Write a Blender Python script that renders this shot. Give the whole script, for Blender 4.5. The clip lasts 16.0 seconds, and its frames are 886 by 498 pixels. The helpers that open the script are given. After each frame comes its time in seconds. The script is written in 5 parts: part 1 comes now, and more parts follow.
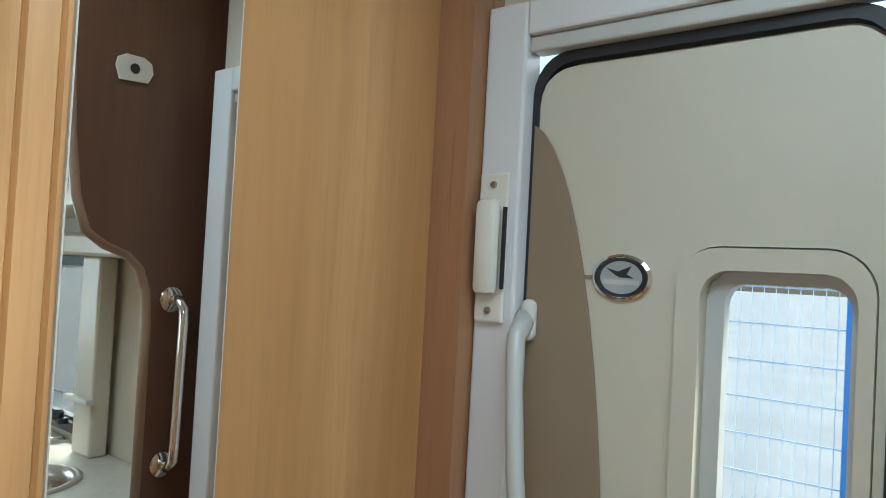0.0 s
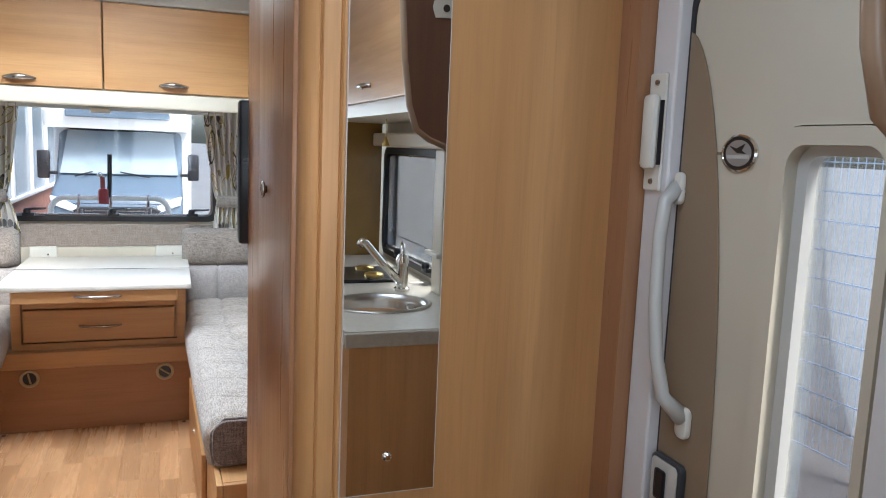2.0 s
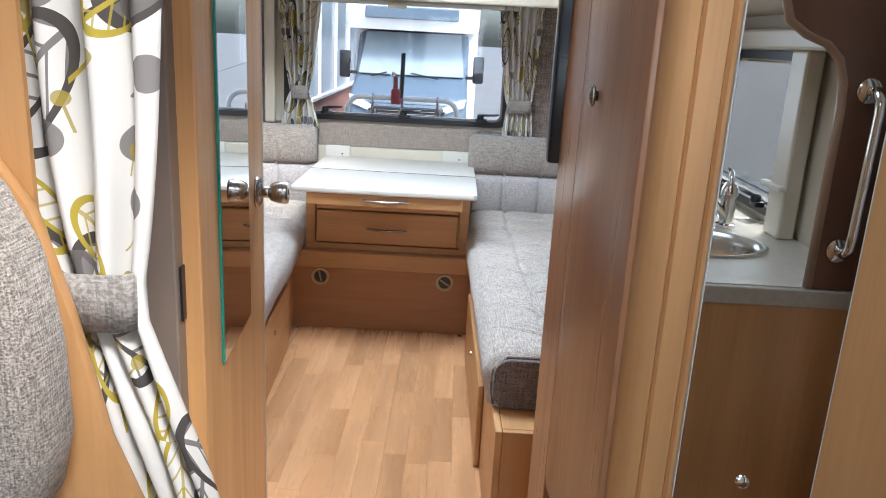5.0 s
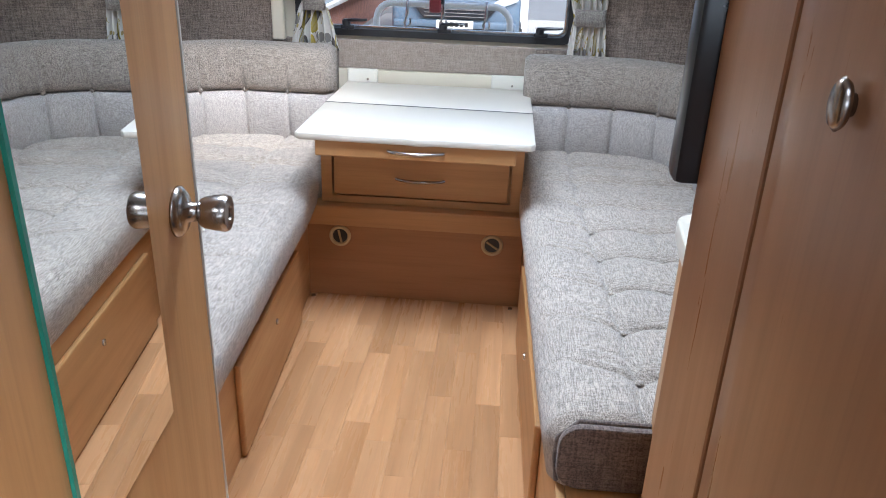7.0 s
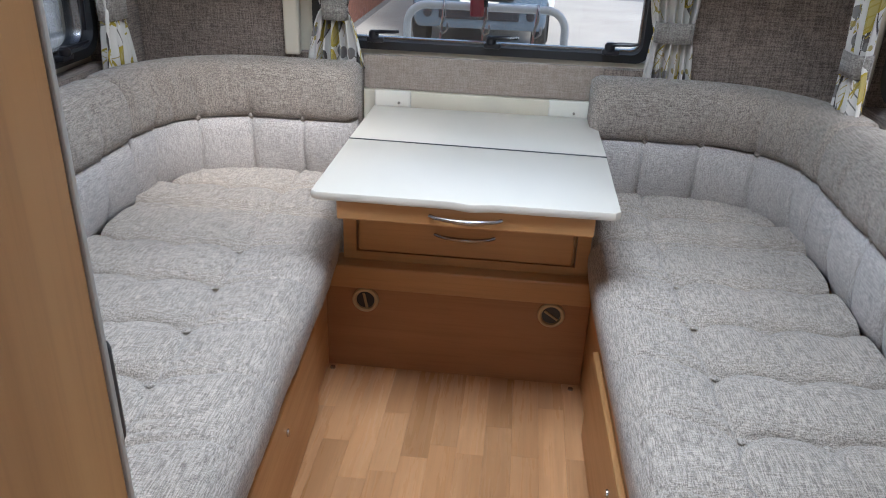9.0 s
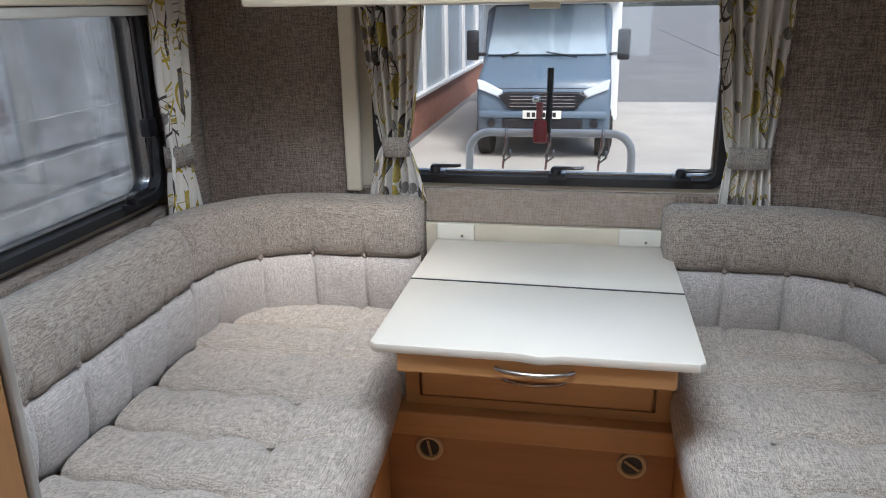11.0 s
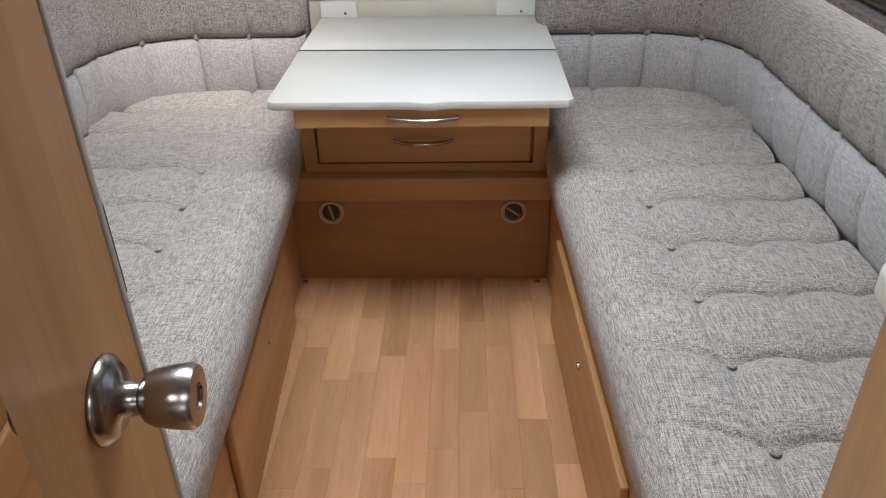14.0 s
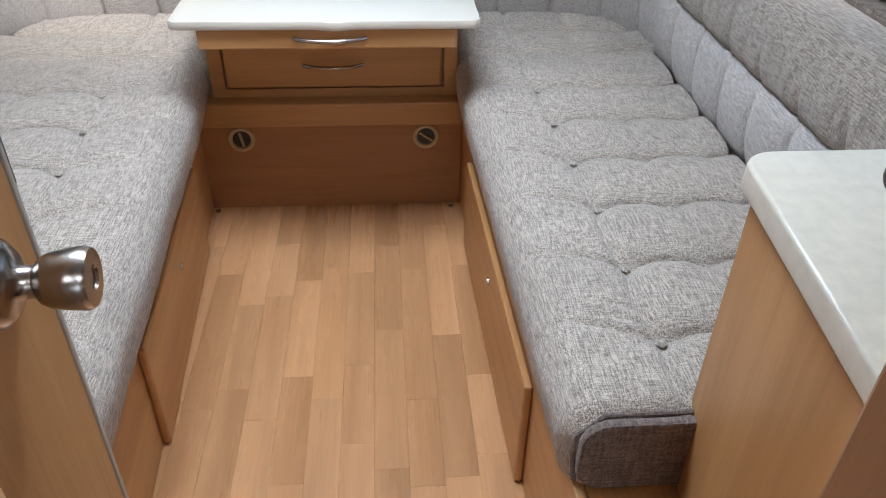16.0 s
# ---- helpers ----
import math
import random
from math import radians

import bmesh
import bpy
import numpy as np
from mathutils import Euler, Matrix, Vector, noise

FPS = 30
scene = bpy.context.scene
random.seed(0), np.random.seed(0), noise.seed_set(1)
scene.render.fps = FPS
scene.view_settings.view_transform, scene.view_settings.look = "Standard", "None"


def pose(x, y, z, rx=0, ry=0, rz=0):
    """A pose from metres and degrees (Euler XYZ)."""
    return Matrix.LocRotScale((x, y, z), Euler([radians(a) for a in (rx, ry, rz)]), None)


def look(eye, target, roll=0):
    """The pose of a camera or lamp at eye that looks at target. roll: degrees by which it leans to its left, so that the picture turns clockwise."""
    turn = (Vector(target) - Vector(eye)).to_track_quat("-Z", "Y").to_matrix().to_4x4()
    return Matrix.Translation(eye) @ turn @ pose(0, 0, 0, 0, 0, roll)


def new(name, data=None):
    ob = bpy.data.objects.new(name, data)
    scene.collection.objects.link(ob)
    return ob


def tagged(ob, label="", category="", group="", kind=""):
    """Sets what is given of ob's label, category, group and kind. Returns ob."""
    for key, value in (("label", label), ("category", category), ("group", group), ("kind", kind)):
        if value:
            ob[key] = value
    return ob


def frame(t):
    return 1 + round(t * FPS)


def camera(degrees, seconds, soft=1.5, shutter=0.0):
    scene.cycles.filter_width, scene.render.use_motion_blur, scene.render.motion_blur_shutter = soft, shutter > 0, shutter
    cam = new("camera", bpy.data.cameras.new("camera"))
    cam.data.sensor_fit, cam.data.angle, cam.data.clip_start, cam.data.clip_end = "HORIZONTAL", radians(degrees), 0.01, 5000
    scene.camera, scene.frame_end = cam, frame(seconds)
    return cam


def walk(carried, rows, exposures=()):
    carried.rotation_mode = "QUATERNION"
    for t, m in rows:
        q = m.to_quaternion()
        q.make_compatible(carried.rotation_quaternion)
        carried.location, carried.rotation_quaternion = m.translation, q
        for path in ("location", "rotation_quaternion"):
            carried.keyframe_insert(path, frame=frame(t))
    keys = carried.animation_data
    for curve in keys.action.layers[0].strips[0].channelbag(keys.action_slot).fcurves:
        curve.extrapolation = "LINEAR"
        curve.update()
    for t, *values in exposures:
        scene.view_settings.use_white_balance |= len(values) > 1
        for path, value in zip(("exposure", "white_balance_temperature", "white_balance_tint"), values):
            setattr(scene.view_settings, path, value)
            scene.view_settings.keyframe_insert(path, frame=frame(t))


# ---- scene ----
cam = camera(60.8, 16.0, 1.0)

PATH = [
    (0, (0.272, -2.766, 1.203), (1.799, -1.476, 1.255), 3.1),
    (0.5, (0.307, -2.882, 1.198), (1.64, -1.39, 1.193), 4.7),
    (1, (0.361, -3.018, 1.225), (1.367, -1.297, 1.072), 2.6),
    (1.5, (0.341, -3.132, 1.209), (1.117, -1.3, 1.007), 2.0),
    (2, (0.301, -3.263, 1.196), (0.972, -1.398, 0.928), 2.3),
    (2.5, (0.289, -3.336, 1.156), (0.815, -1.446, 0.766), 3.4),
    (3, (0.26, -3.343, 1.125), (0.594, -1.43, 0.648), 4.0),
    (3.5, (0.245, -3.308, 1.12), (0.47, -1.383, 0.627), 4.1),
    (4, (0.25, -3.238, 1.127), (0.39, -1.307, 0.624), 4.1),
    (4.5, (0.26, -3.078, 1.142), (0.319, -1.146, 0.626), 3.9),
    (4.7, (0.268, -3.011, 1.161), (0.288, -1.081, 0.637), 3.4),
    (6.8, (0.251, -2.32, 1.191), (0.166, -0.47, 0.437), 2.4),
    (7, (0.264, -2.278, 1.195), (0.133, -0.45, 0.393), 2.1),
    (7.5, (0.261, -2.168, 1.206), (0.018, -0.393, 0.316), 0.9),
    (8, (0.208, -2.017, 1.198), (-0.029, -0.269, 0.255), 2.0),
    (8.5, (0.139, -1.883, 1.224), (-0.05, -0.123, 0.293), 2.6),
    (9, (0.127, -1.771, 1.242), (-0.038, 0.025, 0.378), 2.2),
    (9.5, (0.123, -1.674, 1.28), (-0.044, 0.154, 0.487), 1.1),
    (10, (0.103, -1.644, 1.289), (-0.089, 0.213, 0.571), 0.4),
    (10.2, (0.114, -1.642, 1.303), (-0.125, 0.22, 0.612), 0.0),
    (12.3, (0.119, -1.677, 1.288), (-0.278, 0.192, 0.694), -1.3),
    (12.5, (0.119, -1.685, 1.279), (-0.223, 0.169, 0.609), -1.2),
    (13, (0.133, -1.704, 1.249), (-0.077, 0.086, 0.381), -1.4),
    (13.5, (0.129, -1.766, 1.209), (0.006, -0.023, 0.237), -1.4),
    (14, (0.127, -1.839, 1.204), (0.069, -0.125, 0.174), -1.2),
    (14.5, (0.14, -1.88, 1.187), (0.137, -0.186, 0.125), -0.9),
    (15, (0.158, -1.887, 1.182), (0.211, -0.219, 0.079), -0.0),
    (15.5, (0.16, -1.887, 1.184), (0.26, -0.243, 0.049), 0.6),
    (16, (0.152, -1.888, 1.186), (0.293, -0.267, 0.023), 1.3),
]
walk(cam, [(t, look(eye, target, roll)) for t, eye, target, roll in PATH], [(0, 1.7, 5900, -6), (0.6, 1.62, 6000, 4), (1.5, 1.45, 6000, 8), (3, 1.4, 6250, 10), (4.7, 1.4, 5900, 8), (7, 1.28, 5850, 10), (8, 0.98, 5850, 10), (10, 0.68, 6150, 10), (12.5, 0.68, 6250, 10), (13.5, 0.62, 6350, 10), (15, 0.88, 6150, 10), (16, 0.9, 6150, 10)])

# ---- world, sun, added interior lamps ----
world = bpy.data.worlds.new("sky")
scene.world = world
world.use_nodes = True
wn = world.node_tree
sky = wn.nodes.new("ShaderNodeTexSky")
sky.sky_type, sky.sun_disc = "NISHITA", False
sky.sun_elevation, sky.sun_rotation = radians(50), radians(150)
sky.air_density, sky.dust_density = 1.0, 4.0
wn.links.new(sky.outputs[0], wn.nodes["Background"].inputs[0])
wn.nodes["Background"].inputs[1].default_value = 0.15
sun_data = bpy.data.lights.new("sun", "SUN")
sun_data.energy, sun_data.angle, sun_data.color = 2.0, radians(14), (1.0, 0.96, 0.9)
sun = new("sun", sun_data)
sun.matrix_world = look((0, 0, 0), (-0.45, 0.75, -1.1))


def fill_lamp(name, eye, target, sx, sy, watts):
    d = bpy.data.lights.new(name, "AREA")
    d.shape, d.size, d.size_y, d.energy, d.color = "RECTANGLE", sx, sy, watts, (0.77, 0.885, 1.0)
    o = new(name, d)
    o.matrix_world = look(eye, target)
    return o


# area lamps at unseen roof hatches and windows, added to brighten the room
fill_lamp("roof_hatch_light_front", (0.0, -0.72, 2.06), (0.0, -0.72, 0), 0.72, 0.56, 22)
fill_lamp("fill_light_above_rear", (0.45, -2.75, 1.80), (0.45, -2.75, 0), 0.58, 0.48, 2.2)
fill_lamp("fill_light_dinette_side", (-1.10, -3.0, 1.05), (0.5, -3.0, 0.9), 0.9, 0.5, 0.5)
fill_lamp("fill_light_behind", (0.2, -4.85, 1.1), (0.2, 0, 0.9), 1.2, 0.6, 4.4)

# ---- materials ----


def material(name, rough=0.5, metal=0.0):
    m = bpy.data.materials.new(name)
    m.use_nodes = True
    b = m.node_tree.nodes["Principled BSDF"]
    b.inputs["Roughness"].default_value, b.inputs["Metallic"].default_value = rough, metal
    return m, m.node_tree, b


def node(nt, kind, **values):
    n = nt.nodes.new(kind)
    for k, v in values.items():
        n.inputs[k].default_value = v
    return n


def mix_colour(nt, fac, a, b, blend="MIX"):
    n = nt.nodes.new("ShaderNodeMix")
    n.data_type, n.blend_type = "RGBA", blend
    for slot, v in ((0, fac), (6, a), (7, b)):
        if isinstance(v, bpy.types.NodeSocket):
            nt.links.new(v, n.inputs[slot])
        else:
            n.inputs[slot].default_value = v if slot == 0 else (*v, 1)
    return n.outputs[2]


def math_node(nt, op, a, b=0.0, c=0.0):
    n = nt.nodes.new("ShaderNodeMath")
    n.operation = op
    for k, v in enumerate((a, b, c)):
        if isinstance(v, bpy.types.NodeSocket):
            nt.links.new(v, n.inputs[k])
        else:
            n.inputs[k].default_value = v
    return n.outputs[0]


def ramp(nt, fac, lo, hi):
    n = nt.nodes.new("ShaderNodeMapRange")
    nt.links.new(fac, n.inputs[0])
    n.inputs[1].default_value, n.inputs[2].default_value = lo, hi
    return n.outputs[0]


def coords(nt, scale, kind="Object", shuffle=True):
    tc = nt.nodes.new("ShaderNodeTexCoord")
    mp = nt.nodes.new("ShaderNodeMapping")
    mp.inputs["Scale"].default_value = scale
    nt.links.new(tc.outputs[kind], mp.inputs["Vector"])
    if shuffle:
        info = nt.nodes.new("ShaderNodeObjectInfo")
        mul = math_node(nt, "MULTIPLY", info.outputs["Random"], 37.0)
        com = nt.nodes.new("ShaderNodeCombineXYZ")
        for k in range(3):
            nt.links.new(mul, com.inputs[k])
        nt.links.new(com.outputs[0], mp.inputs["Location"])
    return mp.outputs[0]


def noise_tex(nt, vec, scale, detail=4.0, rough=0.55, distort=0.0):
    n = node(nt, "ShaderNodeTexNoise", Scale=scale, Detail=detail, Roughness=rough, Distortion=distort)
    nt.links.new(vec, n.inputs["Vector"])
    return n.outputs["Fac"]


def bump(nt, b, height, strength=0.2, distance=0.002):
    n = node(nt, "ShaderNodeBump", Strength=strength, Distance=distance)
    nt.links.new(height, n.inputs["Height"])
    nt.links.new(n.outputs[0], b.inputs["Normal"])


def wood(name, light, dark, axis, rough=0.38, vary=0.0):
    m, nt, b = material(name, rough)
    sc = [14.0, 14.0, 14.0]
    sc["xyz".index(axis)] = 0.9
    v = coords(nt, sc)
    broad = noise_tex(nt, v, 0.55, 2, 0.5, 0.6)
    streak = noise_tex(nt, v, 2.6, 6, 0.6, 0.25)
    sf = [90.0, 90.0, 90.0]
    sf["xyz".index(axis)] = 2.5
    fine = noise_tex(nt, coords(nt, sf), 2.0, 3)
    col = mix_colour(nt, ramp(nt, broad, 0.3, 0.72), dark, light)
    col = mix_colour(nt, math_node(nt, "MULTIPLY", ramp(nt, streak, 0.42, 0.72), 0.4), col, [c * 0.74 for c in dark])
    col = mix_colour(nt, math_node(nt, "MULTIPLY", ramp(nt, fine, 0.5, 0.75), 0.22), col, [c * 0.6 for c in dark])
    if vary:
        info = nt.nodes.new("ShaderNodeObjectInfo")
        h = node(nt, "ShaderNodeHueSaturation")
        nt.links.new(math_node(nt, "MULTIPLY_ADD", info.outputs["Random"], vary, 1 - vary / 2), h.inputs["Value"])
        nt.links.new(col, h.inputs["Color"])
        col = h.outputs[0]
    nt.links.new(col, b.inputs["Base Color"])
    nt.links.new(math_node(nt, "MULTIPLY_ADD", streak, 0.18, rough - 0.09), b.inputs["Roughness"])
    bump(nt, b, fine, 0.025, 0.0005)
    return m


def plain(name, colour, rough=0.5, metal=0.0, blotch=0.08, scale=6.0, grain=0.0, grain_scale=300.0):
    m, nt, b = material(name, rough, metal)
    v = coords(nt, (1, 1, 1))
    n1 = noise_tex(nt, v, scale, 4)
    col = mix_colour(nt, ramp(nt, n1, 0.3, 0.7), [c * (1 - blotch) for c in colour], [min(1, c * (1 + blotch)) for c in colour])
    nt.links.new(col, b.inputs["Base Color"])
    nt.links.new(math_node(nt, "MULTIPLY_ADD", n1, 0.16, rough - 0.08), b.inputs["Roughness"])
    if grain:
        bump(nt, b, noise_tex(nt, v, grain_scale, 2), grain, 0.0005)
    return m


def fabric(name, light, dark, thread=270.0, mottled=0.3, strength=0.6):
    m, nt, b = material(name, 0.92)
    b.inputs["Sheen Weight"].default_value = 0.25
    v = coords(nt, (1, 1, 1))
    threads = [ramp(nt, noise_tex(nt, coords(nt, way), thread, 2, 0.5), 0.41, 0.60) for way in ((0.09, 1, 1), (1, 0.07, 1), (1, 1, 0.09))]
    weave = math_node(nt, "MULTIPLY", math_node(nt, "ADD", math_node(nt, "ADD", threads[0], math_node(nt, "MULTIPLY", threads[1], 1.4)), threads[2]), 0.295)
    slub = noise_tex(nt, v, 90.0, 4, 0.6)
    broad = noise_tex(nt, v, 4.0, 3)
    fac = math_node(nt, "ADD", math_node(nt, "MULTIPLY_ADD", weave, 1.15, -0.12), math_node(nt, "MULTIPLY_ADD", slub, mottled * 1.5, -mottled * 0.75))
    col = mix_colour(nt, fac, dark, light)
    col = mix_colour(nt, math_node(nt, "MULTIPLY", ramp(nt, broad, 0.4, 0.7), 0.12), col, [c * 0.8 for c in dark])
    nt.links.new(col, b.inputs["Base Color"])
    bump(nt, b, weave, strength, 0.0015)
    return m


def leaf_print(name):
    """Cream curtain cloth with outlined leaves, stems and berries in grey, black and mustard."""
    m, nt, b = material(name, 0.85)
    uv = nt.nodes.new("ShaderNodeTexCoord").outputs["UV"]
    col = (0.62, 0.59, 0.55)
    weave = noise_tex(nt, coords(nt, (1, 1, 1)), 420, 2)
    sets = ((7.0, 0.0, (0.055, 0.045, 0.04), 0.38, True), (10.0, 3.7, (0.36, 0.27, 0.03), 0.34, True), (16.0, 8.1, (0.11, 0.095, 0.09), 0.27, False), (24.0, 5.3, (0.30, 0.22, 0.03), 0.17, False))
    for scale, shift, ink, size, veined in sets:
        mp = nt.nodes.new("ShaderNodeMapping")
        mp.inputs["Location"].default_value = (shift, shift * 1.7, 0)
        mp.inputs["Scale"].default_value = (scale, scale * 0.62 if veined else scale, 1)
        nt.links.new(uv, mp.inputs["Vector"])
        vor = nt.nodes.new("ShaderNodeTexVoronoi")
        vor.voronoi_dimensions = "2D"
        vor.inputs["Scale"].default_value, vor.inputs["Randomness"].default_value = 1.0, 0.75
        nt.links.new(mp.outputs[0], vor.inputs["Vector"])
        sub = nt.nodes.new("ShaderNodeVectorMath")
        sub.operation = "SUBTRACT"
        nt.links.new(mp.outputs[0], sub.inputs[0])
        nt.links.new(vor.outputs["Position"], sub.inputs[1])
        rot = nt.nodes.new("ShaderNodeVectorRotate")
        rot.rotation_type = "Z_AXIS"
        sepc = nt.nodes.new("ShaderNodeSeparateColor")
        nt.links.new(vor.outputs["Color"], sepc.inputs[0])
        nt.links.new(sub.outputs[0], rot.inputs["Vector"])
        nt.links.new(math_node(nt, "MULTIPLY_ADD", sepc.outputs[0], 2.4, -1.2), rot.inputs["Angle"])
        sep = nt.nodes.new("ShaderNodeSeparateXYZ")
        nt.links.new(rot.outputs[0], sep.inputs[0])
        px, py = sep.outputs[0], sep.outputs[1]
        ex = math_node(nt, "MULTIPLY", px, 1.9 if veined else 1.0)
        r = math_node(nt, "SQRT", math_node(nt, "ADD", math_node(nt, "MULTIPLY", ex, ex), math_node(nt, "MULTIPLY", py, py)))
        inside = math_node(nt, "LESS_THAN", r, size)
        has = math_node(nt, "GREATER_THAN", sepc.outputs[1], 0.12 if veined else 0.74)
        if veined:
            ring = math_node(nt, "LESS_THAN", math_node(nt, "ABSOLUTE", math_node(nt, "SUBTRACT", r, size)), 0.03)
            mid = math_node(nt, "LESS_THAN", math_node(nt, "ABSOLUTE", px), 0.014)
            slant = math_node(nt, "ADD", math_node(nt, "ABSOLUTE", px), math_node(nt, "MULTIPLY", py, 1.0))
            vein = math_node(nt, "LESS_THAN", math_node(nt, "FRACT", math_node(nt, "MULTIPLY", slant, 8.0)), 0.17)
            lines = math_node(nt, "MULTIPLY", math_node(nt, "MAXIMUM", mid, vein), inside)
            stem = math_node(nt, "MULTIPLY", mid, math_node(nt, "LESS_THAN", py, 0.0))
            fill = math_node(nt, "MULTIPLY", math_node(nt, "MULTIPLY", inside, math_node(nt, "GREATER_THAN", sepc.outputs[2], 0.74)), 0.85)
            mark = math_node(nt, "MAXIMUM", math_node(nt, "MAXIMUM", ring, math_node(nt, "MULTIPLY", lines, 0.8)), math_node(nt, "MAXIMUM", stem, fill))
        else:
            stem = math_node(nt, "MULTIPLY", math_node(nt, "LESS_THAN", math_node(nt, "ABSOLUTE", px), 0.03), math_node(nt, "LESS_THAN", py, 0.0))
            mark = math_node(nt, "MULTIPLY", math_node(nt, "MAXIMUM", inside, stem), 0.85)
        col = mix_colour(nt, math_node(nt, "MULTIPLY", mark, has), col, ink)
    nt.links.new(col, b.inputs["Base Color"])
    bump(nt, b, weave, 0.3, 0.0006)
    return m


def glass(name, tint=(1, 1, 1)):
    m, nt, b = material(name, 0.02)
    t = node(nt, "ShaderNodeBsdfTransparent")
    t.inputs[0].default_value = (*tint, 1)
    g = node(nt, "ShaderNodeBsdfGlossy")
    g.inputs["Roughness"].default_value = 0.02
    fr = node(nt, "ShaderNodeFresnel", IOR=1.45)
    mx = nt.nodes.new("ShaderNodeMixShader")
    nt.links.new(math_node(nt, "MULTIPLY", fr.outputs[0], 0.7), mx.inputs[0])
    nt.links.new(t.outputs[0], mx.inputs[1])
    nt.links.new(g.outputs[0], mx.inputs[2])
    nt.links.new(mx.outputs[0], nt.nodes["Material Output"].inputs[0])
    return m


BEECH, BEECH_D = (0.56, 0.308, 0.128), (0.43, 0.213, 0.078)
wood_z = wood("beech_vertical", BEECH, BEECH_D, "z")
wood_x = wood("beech_across", BEECH, BEECH_D, "x")
wood_y = wood("beech_along", BEECH, BEECH_D, "y")
# darker copy of the beech, with the shade of the aisle side in its colour
beech_shaded_z = wood("beech_vertical_shaded", (0.37, 0.185, 0.092), (0.31, 0.145, 0.068), "z", 0.3)
brown_panel = wood("brown_bulkhead_wood", (0.165, 0.078, 0.046), (0.135, 0.062, 0.036), "z", 0.42)
floor_wood = wood("laminate_strip", (0.60, 0.325, 0.155), (0.43, 0.212, 0.09), "y", 0.28, 0.28)
floor_joint = plain("laminate_joint", (0.34, 0.19, 0.10), 0.6)
cream = plain("cream_laminate", (0.62, 0.56, 0.45), 0.35, blotch=0.04, grain=0.1)
worktop_mat = plain("speckled_cream_worktop", (0.60, 0.555, 0.47), 0.32, blotch=0.07, scale=60, grain=0.05)
worktop_edge = plain("grey_worktop_edge", (0.40, 0.37, 0.31), 0.4, scale=80)
table_mat = plain("pale_table_laminate", (0.605, 0.56, 0.49), 0.36, blotch=0.012, scale=5)
door_skin = plain("cream_moulded_plastic", (0.56, 0.51, 0.41), 0.42, blotch=0.03, grain=0.15)
door_taupe = plain("taupe_moulded_plastic", (0.235, 0.165, 0.105), 0.45, blotch=0.04, grain=0.12)
white_frame = plain("white_painted_metal", (0.68, 0.66, 0.66), 0.35, blotch=0.02)
white_plastic = plain("off_white_plastic", (0.68, 0.65, 0.58), 0.4, blotch=0.03)
grey_plastic = plain("silver_grey_plastic", (0.50, 0.49, 0.46), 0.35, blotch=0.03)
black_rubber = plain("black_rubber", (0.018, 0.018, 0.02), 0.45)
black_plastic = plain("black_plastic", (0.012, 0.012, 0.016), 0.3)
heater_plastic = plain("dark_grey_plastic", (0.045, 0.048, 0.055), 0.4, grain=0.25, grain_scale=500)
steel = plain("brushed_steel", (0.40, 0.375, 0.36), 0.24, 1.0, grain=0.05)
chrome = plain("chrome", (0.75, 0.74, 0.72), 0.07, 1.0, blotch=0.01)
sink_steel = plain("sink_steel", (0.58, 0.56, 0.53), 0.3, 1.0)
brass = plain("brass", (0.62, 0.45, 0.16), 0.3, 1.0)
mirror_mat, _nt, _b = material("mirror_silver", 0.0, 1.0)
_b.inputs["Base Color"].default_value = (0.86, 0.87, 0.86, 1)
glass_edge = plain("green_glass_edge", (0.02, 0.22, 0.17), 0.15)
pane_mat = glass("window_acrylic", (0.93, 0.96, 0.98))
seat_cloth = fabric("oatmeal_seat_cloth", (0.71, 0.622, 0.535), (0.18, 0.145, 0.118), 560, 0.10, 0.9)
pale_cloth = fabric("pale_band_cloth", (0.65, 0.60, 0.565), (0.25, 0.225, 0.212), 560, 0.12, 0.6)
taupe_cloth = fabric("taupe_back_cloth", (0.53, 0.455, 0.39), (0.12, 0.095, 0.08), 500, 0.12, 0.9)
dark_cloth = fabric("brown_cushion_end_cloth", (0.24, 0.18, 0.155), (0.075, 0.055, 0.048), 300, 0.2)
wall_cloth = fabric("brown_wall_cloth", (0.38, 0.30, 0.25), (0.11, 0.082, 0.066), 260, 0.25, 0.6)
under_cloth = fabric("beige_wall_cloth", (0.40, 0.33, 0.28), (0.25, 0.195, 0.16), 260, 0.4, 0.4)
tie_cloth = fabric("grey_tieback_cloth", (0.36, 0.325, 0.29), (0.15, 0.13, 0.115), 260)
curtain_cloth = leaf_print("leaf_print_curtain")
ceiling_mat = plain("ceiling_board", (0.72, 0.69, 0.63), 0.6, blotch=0.02, grain=0.2)

# ---- mesh helpers ----


def thing(name, at, label, category, group="", kind=""):
    o = new(name)
    o.location = at
    o.empty_display_size = 0.05
    return tagged(o, label, category, group, kind)


